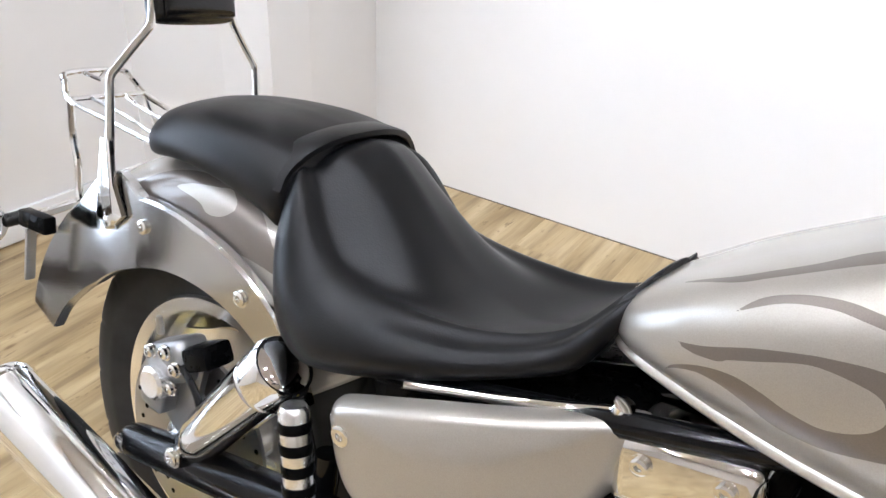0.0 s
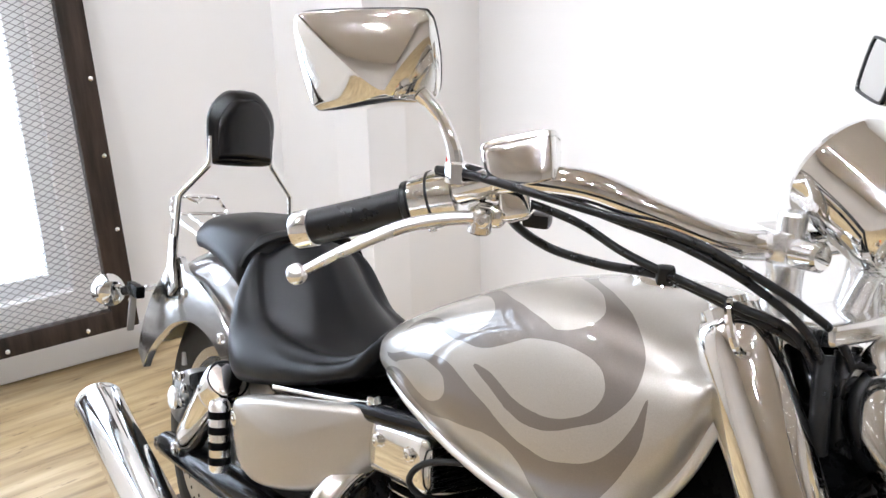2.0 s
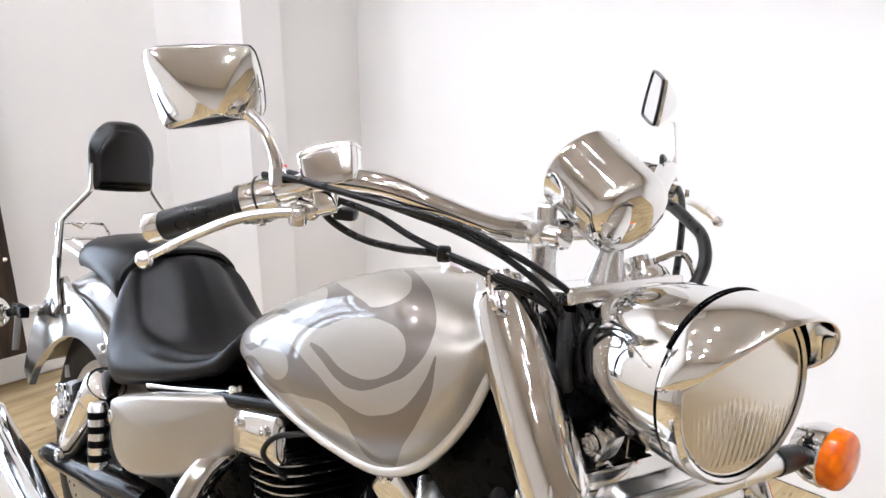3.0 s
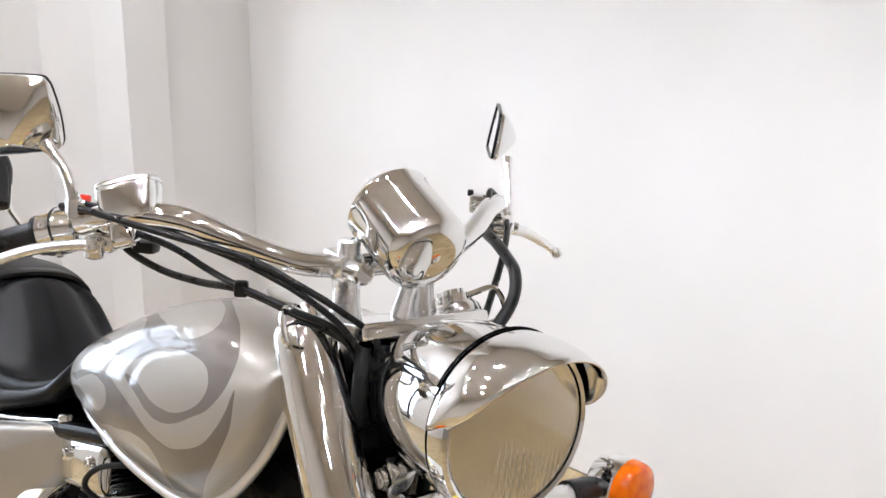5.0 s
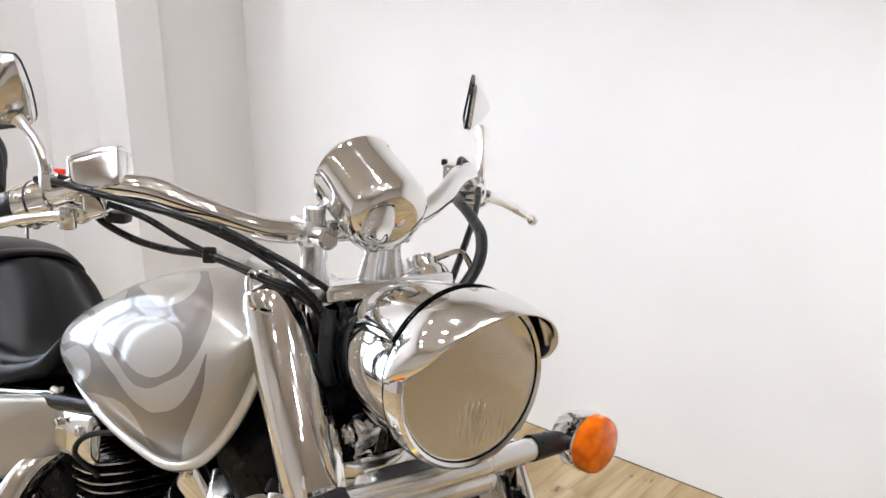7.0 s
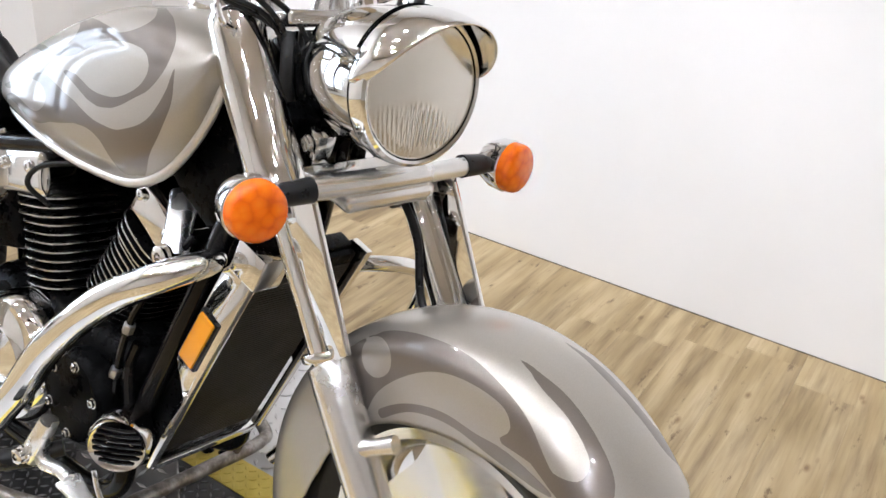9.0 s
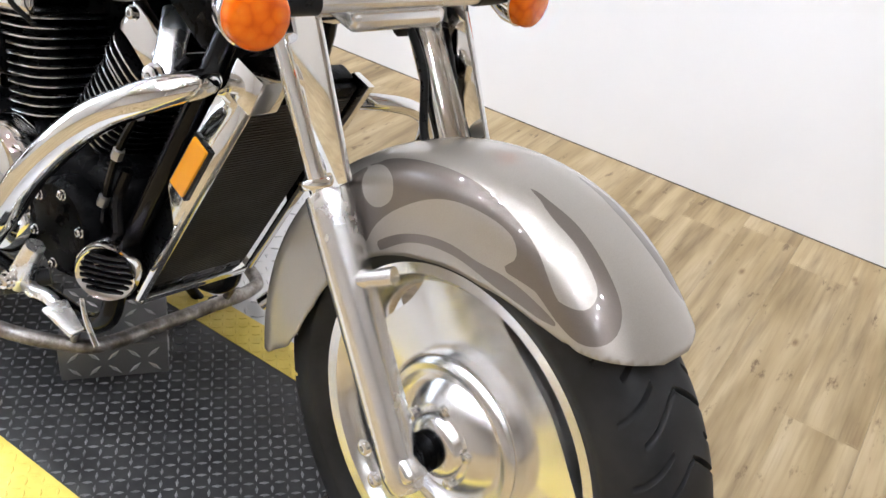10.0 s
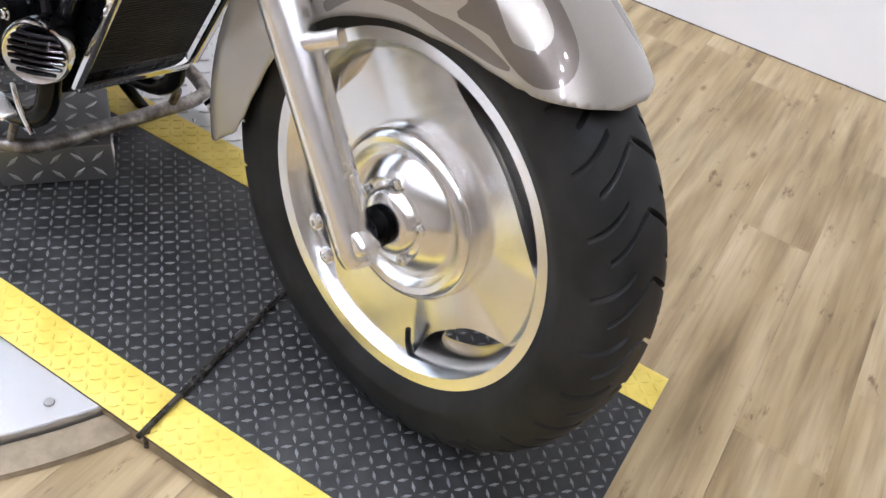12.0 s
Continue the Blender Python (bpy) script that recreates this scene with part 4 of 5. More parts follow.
bp("rocker_arm", tube([(1.06, -0.07, 0.70), (1.09, -0.10, 0.655), (1.105, -0.115, 0.625)], [0.022, 0.02, 0.024], segs=14), SATIN)
bolt((1.105, -0.13, 0.628), (0, -1, 0), 0.016, bike, h=0.012)
bolt((1.15, -0.125, 0.625), (0, -1, 0), 0.014, bike, h=0.012)
bp("plug_lead", tube([(0.80, -0.12, 0.60), (0.78, -0.15, 0.635), (0.80, -0.14, 0.67), (0.86, -0.10, 0.69)], 0.0045, segs=8), PLASTIC)
bp("clutch_cover", lathe([(0.10, 0.115), (0.15, 0.115), (0.165, 0.105), (0.168, 0.06), (0.172, 0.055), (0.172, 0)], (0.76, 0, 0.32), (0, -1, 0), segs=48), CHROME, None, "round chrome clutch cover")
bp("timing_cover", lathe([(0.10, 0.08), (0.145, 0.08), (0.158, 0.07), (0.16, 0)], (0.95, 0, 0.33), (0, -1, 0), segs=40), BLACK_METAL, None, "round black engine cover")
for k in range(5):
    a = radians(20 + 62 * k)
    bolt((0.95 + 0.062 * math.cos(a), -0.157, 0.33 + 0.062 * math.sin(a)), (0, -1, 0), 0.007, bike, h=0.007)
line = bp("oil_line", tube([(1.02, -0.13, 0.37), (1.035, -0.137, 0.44), (1.06, -0.138, 0.52), (1.10, -0.13, 0.60), (1.125, -0.10, 0.66)], 0.006, segs=8), BLACK_GLOSS, None, "black oil line with bright unions")
for p in ((1.028, -0.138, 0.41), (1.052, -0.139, 0.495), (1.085, -0.135, 0.57)):
    bp("union", lathe([(-0.009, 0.006), (-0.008, 0.009), (0.008, 0.009), (0.009, 0.006)], p, (0.35, 0, 1), segs=6), STEEL, line)
HA, HC = Vector((0.62, -0.78, 0)).normalized(), Vector((1.115, -0.185, 0.345))
HS = Vector((0.78, 0.62, 0)).normalized()
horn = bp("horn_cover", lathe([(-0.06, 0.034), (-0.03, 0.043), (0.0, 0.046), (0.008, 0.042), (0.004, 0.037), (-0.002, 0.0)], HC, HA, segs=40), CHROME, None, "round chrome horn cover with black slats")
bp("horn_face", lathe([(0.0, 0.0375), (0.0012, 0.0)], HC, HA, segs=32), BLACK_METAL, horn)
for k in range(7):
    z = -0.027 + 0.009 * k
    w = math.sqrt(0.037 ** 2 - z * z) * 0.95
    bp("slat", tube([HC + HA * 0.004 - HS * w + Vector((0, 0, z)), HC + HA * 0.008 + Vector((0, 0, z)), HC + HA * 0.004 + HS * w + Vector((0, 0, z))], 0.0031, segs=8, steps=4), BLACK_GLOSS, horn)
bp("horn_bracket", tube([(1.075, -0.14, 0.36), (1.05, -0.13, 0.42), (1.06, -0.125, 0.47)], 0.009, segs=8), BLACK_GLOSS, horn)

# -- radiator
rad = bp("radiator", block(0.045, 0.205, 0.42, pose(1.155, 0, 0.472, 0, 23.85, 0), 0.006), BLACK_METAL, None, "black radiator core between chrome side covers")
RM = pose(1.155, 0, 0.472, 0, 23.85, 0)
for k in range(70):
    bp("radiator_fin", block(0.0024, 0.192, 0.0032, RM @ pose(0.0235, 0, -0.188 + 0.376 * k / 69), 0.0), RAD_FIN, rad, smooth=False)
for side in (-1, 1):
    sc = bp("radiator_cover", slab([RM @ Vector((x, side * 0.118, z)) for x, z in ((-0.019, 0.185), (0.0, 0.218), (0.036, 0.222), (0.037, -0.205), (0.027, -0.213), (0.025, -0.04), (-0.018, 0.0))], (0, -side, 0), 0.014, 0.003), CHROME, rad, "chrome radiator side cover")
    bp("reflector_base", block(0.040, 0.006, 0.098, RM @ pose(0.003, side * 0.119, 0.062), 0.002), PLASTIC, sc)
    bp("reflector", block(0.032, 0.010, 0.090, RM @ pose(0.003, side * 0.121, 0.062), 0.003), REFLECTOR, sc, "yellow side reflector")
bp("radiator_top", block(0.030, 0.20, 0.025, RM @ pose(-0.005, 0, 0.205), 0.006), BLACK_METAL, rad)
bp("radiator_ear", block(0.056, 0.050, 0.052, RM @ pose(0.014, -0.096, 0.222, 0, -6, 0), 0.005), CHROME, rad)
bp("radiator_foot", block(0.03, 0.21, 0.014, RM @ pose(0.02, 0, -0.214), 0.004), CHROME, rad)

# -- exhaust
bp("exhaust_header", tube([(1.13, -0.06, 0.63), (1.20, -0.13, 0.655), (1.17, -0.19, 0.63), (1.085, -0.215, 0.565), (0.985, -0.225, 0.455), (0.90, -0.228, 0.33), (0.80, -0.23, 0.23), (0.6, -0.235, 0.185), (0.4, -0.24, 0.19)], [0.014, 0.018, 0.022, 0.0245, 0.025, 0.025, 0.025, 0.026, 0.026], segs=18), CHROME, None, "chrome exhaust header pipe")
bp("exhaust_header", tube([(0.62, -0.06, 0.60), (0.60, -0.14, 0.53), (0.62, -0.2, 0.42), (0.66, -0.22, 0.34), (0.6, -0.225, 0.28), (0.42, -0.235, 0.275), (0.3, -0.24, 0.275)], [0.024, 0.028, 0.03, 0.03, 0.03, 0.032, 0.034], segs=18), CHROME, None, "chrome exhaust header pipe")
mf = bp("muffler", tube([(0.42, -0.235, 0.235), (0.30, -0.238, 0.238), (0.13, -0.24, 0.252), (-0.16, -0.242, 0.304), (-0.235, -0.243, 0.318)], [0.036, 0.046, 0.05, 0.05, 0.05], segs=32, caps=False), CHROME, None, "long chrome muffler with an open end")
bp("muffler_lip", lathe([(-0.012, 0.0505), (0.0, 0.0525), (0.006, 0.05), (0.004, 0.045), (-0.05, 0.044)], (-0.235, -0.243, 0.318), (-0.983, 0, 0.183), segs=32), CHROME, mf)
bp("muffler_core", lathe([(0, 0.045), (0.002, 0.0)], (-0.17, -0.242, 0.306), (-0.983, 0, 0.183), segs=24), BLACK_METAL, mf)

# -- rear suspension and swing arm
for side in (-1, 1):
    bp("swing_arm", tube([(0.44, side * 0.15, 0.40), (0.30, side * 0.158, 0.378), (0.10, side * 0.158, 0.335), (-0.03, side * 0.158, 0.304), (-0.055, side * 0.158, 0.298)], [0.030, 0.031, 0.030, 0.026, 0.016], segs=14), BLACK_GLOSS)
    bolt((-0.042, side * 0.172, 0.302), (0, side, 0), 0.014, bike, h=0.01)
    upper, lower = Vector((0.262, side * 0.168, 0.578)), Vector((0.088, side * 0.172, 0.355))
    d = (upper - lower).normalized()
    sh = bp("shock_absorber", lathe([(-0.012, 0.016), (0.02, 0.019), (0.03, 0.027), (0.06, 0.032), (0.215, 0.040), (0.217, 0.0385), (0.222, 0.0385), (0.224, 0.041), (0.258, 0.041), (0.264, 0.038), (0.262, 0.034), (0.268, 0.024), (0.270, 0.0)], lower, d, segs=28), CHROME, None, "chrome shrouded rear shock absorber")
    bolt((lower + Vector((0, side * 0.018, 0)))[:], (0, side, 0), 0.012, sh)
    up = Vector((-0.024, 0, 0.11)).normalized()
    foot = Vector((0.330, side * 0.205, 0.432))
    rs = bp("spring_cover", lathe([(0, 0.014), (0.006, 0.018), (0.115, 0.018), (0.122, 0.014), (0.122, 0)], foot, up, segs=24), SATIN, None, "banded aluminium spring cover")
    for k in range(4):
        bp("band", lathe([(0, 0.0186), (0.002, 0.0192), (0.011, 0.0192), (0.013, 0.0186)], foot + up * (0.014 + 0.026 * k), up, segs=24), BLACK_METAL, rs)
cal = bp("rear_caliper", block(0.085, 0.055, 0.06, pose(0.022, -0.135, 0.455, 0, -28, 0), 0.016, segs=3), CAST, None, "cast aluminium rear brake caliper")
bp("caliper_bridge", block(0.05, 0.05, 0.035, pose(0.085, -0.14, 0.49, 0, -28, 0), 0.01), BLACK_METAL, cal)
bp("caliper_body", block(0.05, 0.05, 0.09, pose(0.008, -0.142, 0.42, 0, 12, 0), 0.014, segs=3), CAST, cal)
bp("piston_cap", lathe([(0, 0.025), (0.012, 0.024), (0.016, 0.019), (0.016, 0)], (0.016, -0.163, 0.428), (0, -1, 0), segs=24), SATIN, cal)
for x, z in ((0.0, 0.468), (0.03, 0.478), (0.052, 0.462), (0.045, 0.43)):
    bolt((x, -0.163, z), (0, -1, 0), 0.009, cal, h=0.008)
bp("bleed_nipple", tube([(0.0, -0.15, 0.49), (-0.003, -0.152, 0.515)], [0.006, 0.004], segs=8, steps=1), STEEL, cal)
bp("caliper_bracket", slab([(-0.02, -0.128, 0.38), (0.02, -0.128, 0.35), (0.10, -0.128, 0.30), (0.12, -0.128, 0.33), (0.07, -0.128, 0.42), (0.08, -0.128, 0.47), (0.03, -0.128, 0.45)], (0, -1, 0), 0.012, 0.003), CAST, cal)
bp("rear_brake_hose", tube([(0.06, -0.16, 0.47), (0.10, -0.165, 0.44), (0.11, -0.16, 0.38), (0.16, -0.15, 0.335), (0.25, -0.15, 0.33)], 0.005, segs=8), PLASTIC, cal)
bolt((RX, -0.152, RZ), (0, -1, 0), 0.018, rear_wheel, h=0.014)

# -- rear struts, sissy bar, rack
def strut_band(side):
    """The fender rail: a thick plate that follows the wheel arch and spreads at the tail."""
    outer = lambda a: float(np.interp(a, [38, 60, 90, 108, 116, 124, 132, 150, 168, 178], [0.285, 0.315, 0.335, 0.355, 0.395, 0.400, 0.385, 0.392, 0.402, 0.408]))
    inner = lambda a: float(np.interp(a, [38, 60, 90, 118, 140, 152, 160, 170, 178], [0.258, 0.255, 0.254, 0.256, 0.268, 0.286, 0.302, 0.320, 0.340]))
    bm = bmesh.new()
    rows_ = []
    for k in range(71):
        a = 38 + 133 * k / 70
        t, ri, ro = radians(a), inner(a), outer(a)
        w = 0.124 + 0.004 * math.cos(radians(a - 90))
        sec = [(ri, w - 0.006), (ri, w + 0.006), (ri + 0.003, w + 0.010), (ro - 0.004, w + 0.010 - 0.25 * max(0, ro - 0.36)), (ro, w + 0.006 - 0.25 * max(0, ro - 0.36)), (ro, w - 0.006 - 0.25 * max(0, ro - 0.36))]
        rows_.append([(RX + r * math.cos(t), side * y, RZ + r * math.sin(t)) for r, y in sec])
    skin(bm, rows_, True, True)
    return bm


for side in (-1, 1):
    strut = bp("fender_strut", strut_band(side), SILVER, None, "silver fender rail along the wheel arch")
    for a, r in ((122, 0.33), (108, 0.315), (70, 0.29)):
        bolt((RX + r * math.cos(radians(a)), side * 0.136, RZ + r * math.sin(radians(a))), (0, side, 0), 0.010, strut)
    bp("sissy_base", slab([(-0.165, side * 0.134, 0.60), (-0.125, side * 0.134, 0.60), (-0.105, side * 0.134, 0.62), (-0.128, side * 0.134, 0.66), (-0.138, side * 0.134, 0.72), (-0.158, side * 0.134, 0.72)], (0, side, 0), 0.008, 0.002), CHROME, strut, "chrome sissy bar foot")
    bp("sissy_bar", tube([(-0.145, side * 0.135, 0.61), (-0.147, side * 0.133, 0.68), (-0.153, side * 0.130, 0.75), (-0.157, side * 0.128, 0.79), (-0.158, side * 0.126, 0.803), (-0.157, side * 0.119, 0.813), (-0.155, side * 0.098, 0.838), (-0.152, side * 0.078, 0.862), (-0.152, side * 0.071, 0.873), (-0.154, side * 0.068, 0.89), (-0.16, side * 0.068, 0.93)], [0.0075, 0.0072] + [0.0062] * 9, segs=10), CHROME, None, "chrome sissy bar upright")
pb = bmesh.new()
prow = []
for k in range(13):
    f = k / 12
    z = 0.868 + 0.16 * f
    w = 0.081 * (1 - max(0, (f - 0.5) / 0.5) ** 2.3 * 0.62) * (1 - 0.10 * (1 - f))
    x0 = -0.172 - 0.03 * f
    prow.append([(x0 + 0.024 * math.sin(a) * (0.35 if (k in (0, 12)) else 1) + 0.018, w * math.copysign(abs(math.cos(a)) ** 0.6, math.cos(a)), z) for a in [2 * math.pi * j / 24 for j in range(24)]])
skin(pb, prow, True, True)
pad = soften(bp("backrest_pad", pb, PAD_VINYL, None, "black vinyl passenger backrest pad"))
fb = bmesh.new()
frow = []
for k in range(13):
    f = 0.10 + 0.80 * k / 12
    w = 0.060 * (1 - max(0, (f - 0.45) / 0.45) ** 2.3 * 0.62)
    frow.append([(-0.172 - 0.03 * f + 0.018 + 0.0225 + (0.0 if k in (0, 12) else 0.006) * max(0.0, math.cos(a)), w * math.sin(a), 0.868 + 0.16 * f) for a in np.linspace(-math.pi / 2, math.pi / 2, 13)])
skin(fb, frow, False, False)
solid(bp("pad_panel", fb, PAD_VINYL, pad, "raised stitched panel of the backrest"), 0.004)
bp("pad_plate", block(0.008, 0.11, 0.10, pose(-0.197, 0, 0.945, 0, -10, 0), 0.003), BLACK_METAL, pad)
rack = bp("luggage_rack", tube([(-0.16, -0.055, 0.70), (-0.24, -0.06, 0.706), (-0.345, -0.067, 0.715), (-0.375, -0.06, 0.735), (-0.39, -0.045, 0.748), (-0.39, 0.045, 0.748), (-0.375, 0.06, 0.735), (-0.345, 0.067, 0.715), (-0.24, 0.06, 0.706), (-0.16, 0.055, 0.70)], 0.005, segs=8), CHROME, None, "chrome tubular luggage rack")
bp("rack_rail", tube([(-0.35, -0.064, 0.717), (-0.352, 0, 0.717), (-0.35, 0.064, 0.717)], 0.0042, segs=8, steps=2), CHROME, rack)
bp("rack_rail", tube([(-0.388, -0.02, 0.747), (-0.376, 0.0, 0.738), (-0.388, 0.02, 0.747)], 0.004, segs=8, steps=1), CHROME, rack)
for y in (-0.022, 0.022):
    bp("rack_rail", tube([(-0.16, y * 1.6, 0.70), (-0.27, y, 0.707), (-0.35, y * 1.4, 0.717)], 0.004, segs=8, steps=3), CHROME, rack)
for side in (-1, 1):
    bp("rack_leg", tube([(-0.35, side * 0.066, 0.716), (-0.33, side * 0.075, 0.67), (-0.30, side * 0.085, 0.63), (-0.27, side * 0.1, 0.585), (-0.22, side * 0.12, 0.56)], 0.0055, segs=8), CHROME, rack)

# -- rear lamps
bp("tail_bar", tube([(-0.33, -0.15, 0.545), (-0.35, 0, 0.55), (-0.33, 0.15, 0.545)], 0.009, segs=10), CHROME)
for side in (-1, 1):
    ind = bp("rear_indicator", lathe([(-0.03, 0.012), (-0.02, 0.03), (0.0, 0.036), (0.018, 0.037)], (-0.385, side * 0.19, 0.525), (-1, 0, 0), segs=28), CHROME, None, "chrome rear indicator with a clear lens")
    bp("lens", lathe([(0.018, 0.036), (0.032, 0.031), (0.042, 0.018), (0.045, 0)], (-0.385, side * 0.19, 0.525), (-1, 0, 0), segs=28), CLEAR, ind)
    bp("indicator_stem", tube([(-0.365, side * 0.165, 0.53), (-0.35, side * 0.13, 0.54)], 0.011, segs=10, steps=1), PLASTIC, ind)
bp("tail_bracket", block(0.07, 0.02, 0.026, pose(-0.27, -0.168, 0.563, 0, -6, 0), 0.004), BLACK_METAL, None, "small black tail bracket")
bp("tail_tab", block(0.006, 0.016, 0.085, pose(-0.296, -0.165, 0.50, 0, 4, 0), 0.002), STEEL, None, "thin steel tail tab")

# -- fork
for side in (-1, 1):
    y = side * 0.11
    leg = sp("fork_slider", tube([(1.432, y, 0.602), (1.45, y, 0.578), (1.60, y, 0.372), (1.645, y, 0.31), (1.655, y, 0.295)], [0.028, 0.0295, 0.0275, 0.026, 0.021], segs=24, steps=2), SATIN, None, "polished aluminium fork slider")
    sp("dust_ring", lathe([(0, 0.0305), (0.003, 0.0325), (0.009, 0.0325), (0.012, 0.0305)], (1.428, y, 0.608), AXIS, segs=28), CHROME, leg)
    sp("fender_lug", tube([(1.502, y + side * 0.004, 0.518), (1.528, y - side * 0.004, 0.532), (1.553, y - side * 0.016, 0.546)], [0.017, 0.0105, 0.0125], segs=14, steps=3), SATIN, leg)
    sp("axle_clamp", block(0.034, 0.036, 0.052, pose(1.646, y, 0.318, 0, 36, 0), 0.011, segs=3), SATIN, leg)
    bolt((1.625, y + side * 0.026, 0.30), (0, side, 0), 0.009, leg, True)
    bolt((1.60, y + side * 0.028, 0.335), (0, side, 0), 0.009, leg, True)
    sp("fork_tube", tube([(1.43, y, 0.604), (1.30, y, 0.79)], 0.0215, segs=20, steps=1), CHROME, leg, "chrome fork tube")
    sp("fork_blade", slab([(1.300, y + side * 0.004, 0.80), (1.372, y + side * 0.004, 0.831), (1.479, y + side * 0.004, 0.641), (1.45, y + side * 0.004, 0.615)], (0, side, 0), 0.010, 0.003), CHROME, leg, "flat chrome fork deflector")
    cov = sp("fork_cover", tube([(1.325, y, 0.757), (1.288, y, 0.81), (1.212, y, 0.925), (1.176, y, 0.981), (1.169, y, 0.992)], [0.034, 0.039, 0.0385, 0.036, 0.030], segs=28, steps=3), CHROME, None, "chrome upper fork cover")
    sp("fork_cap", lathe([(0, 0.027), (0.010, 0.027), (0.012, 0.018), (0.018, 0.018), (0.018, 0)], (1.169, y, 0.992), AXIS, segs=24), CHROME, cov)
sp("lower_yoke", block(0.075, 0.28, 0.045, pose(1.295, 0, 0.79, 0, -31, 0), 0.012), CHROME, None, "chrome lower fork yoke")
sp("upper_yoke", block(0.105, 0.18, 0.02, pose(1.2, 0.012, 0.988, 0, -14, 0), 0.006, segs=3), POLISHED, None, "polished aluminium upper fork yoke")
sp("front_axle", tube([(1.645, -0.09, 0.337), (1.645, 0.09, 0.337)], 0.012, segs=12, steps=1), STEEL)

# -- front indicators
bar = sp("indicator_bar", tube([(1.388, -0.135, 0.824), (1.392, 0, 0.824), (1.388, 0.135, 0.824)], 0.0135, segs=20, steps=4), SATIN, None, "polished indicator cross bar")
sp("bar_bracket", block(0.07, 0.15, 0.026, pose(1.362, 0, 0.802, 0, 10, 0), 0.011, segs=3), SATIN, bar)
for side in (-1, 1):
    ind = sp("front_indicator", lathe([(-0.034, 0.012), (-0.026, 0.028), (-0.006, 0.037), (0.012, 0.0385), (0.014, 0.036)], (1.388, side * 0.214, 0.818), (1, side * 0.12, 0.02), segs=36), CHROME, None, "chrome front indicator with an amber lens")
    sp("lens", lathe([(0.010, 0.0365), (0.026, 0.0362), (0.031, 0.034), (0.034, 0.029), (0.0365, 0.015), (0.037, 0)], (1.388, side * 0.214, 0.818), (1, side * 0.12, 0.02), segs=36), AMBER, ind, "domed amber lens")
    sp("indicator_stem", tube([(1.387, side * 0.128, 0.824), (1.387, side * 0.165, 0.823), (1.387, side * 0.186, 0.82)], [0.0165, 0.015, 0.011], segs=16, steps=1), PLASTIC, ind)

# -- headlamp
HL = Vector((1.432, -0.008, 0.949))
HD = Vector((1, -0.03, 0.045)).normalized()
HY = Vector((0, 0, 1)).cross(HD).normalized()
LM = Matrix.Translation(HL) @ Matrix((HD, HY, HD.cross(HY))).transposed().to_4x4()
lamp = sp("headlamp", lathe([(-0.205, 0.0), (-0.202, 0.024), (-0.19, 0.046), (-0.165, 0.066), (-0.13, 0.081), (-0.09, 0.0895), (-0.05, 0.0925), (-0.008, 0.0925), (-0.006, 0.088), (-0.006, 0.08)], HL, HD, segs=64), CHROME, None, "round chrome headlamp with a peaked visor")
sp("rim_ring", lathe([(-0.022, 0.0925), (-0.02, 0.0952), (-0.007, 0.0952), (0.001, 0.0935), (0.004, 0.0895), (0.002, 0.086), (-0.006, 0.0855)], HL, HD, segs=72), CHROME, lamp)
sp("rim_groove", lathe([(-0.0255, 0.0924), (-0.0255, 0.0938), (-0.023, 0.0938), (-0.023, 0.0924)], HL, HD, segs=72), BLACK_METAL, lamp)
sp("reflector", lathe([(-0.002, 0.0857), (-0.02, 0.078), (-0.04, 0.066), (-0.058, 0.047), (-0.068, 0.025), (-0.07, 0.0)], HL, HD, segs=48), LAMP_BOWL, lamp)
sp("bulb_cap", lathe([(-0.069, 0.016), (-0.04, 0.016), (-0.034, 0.011), (-0.033, 0)], HL, HD, segs=20), CHROME, lamp)


def fluted_lens():
    """Lamp glass, slightly domed, with upright flutes in its lower half."""
    bm = bmesh.new()
    rows = []
    for i in range(29):
        r = 0.0855 * i / 28
        row = []
        for k in range(320):
            a = 2 * math.pi * k / 320
            y, z = r * math.sin(a), r * math.cos(a)
            flute = min(1.0, max(0.0, (-0.012 - z) / 0.012)) * (abs(y) < 0.066) * (z > -0.07)
            x = 0.011 * (1 - (r / 0.0855) ** 2) + 0.0005 * math.sin(y * 800) * flute
            row.append(LM @ Vector((x, y, z)))
        rows.append(row)
    skin(bm, rows, True, False)
    bmesh.ops.remove_doubles(bm, verts=bm.verts, dist=1e-5)
    return bm


lens = solid(sp("lens", fluted_lens(), LAMP_LENS, lamp, "clear headlamp glass, fluted below"), 0.0022)
vb = bmesh.new()
vr = []
for k in range(53):
    w = -83.9 + 167.8 * k / 52
    a = radians(w)
    reach = 0.066 * max(0.0, (math.cos(a) - math.cos(radians(84))) / (1 - math.cos(radians(84)))) ** (0.75 if w < 0 else 0.55) - 0.008 * (abs(w) / 84) ** 6
    row = []
    for j in range(11):
        f = j / 10
        r = 0.0972 + 0.003 * math.sin(f * math.pi) - 0.008 * f * f
        row.append(LM @ Vector((-0.022 + (reach + 0.022) * f, r * math.sin(a), r * math.cos(a))))
    vr.append(row)
skin(vb, vr, False, False)
solid(sp("visor", vb, CHROME, lamp, "chrome peaked headlamp visor"), 0.0022)
sp("visor_trim", tube([LM @ Vector((-0.0235, 0.0978 * math.sin(radians(w)), 0.0978 * math.cos(radians(w)))) for w in range(-60, 61, 10)], 0.0014, segs=6, steps=3), BLACK_METAL, lamp, "black rubber edge of the visor")
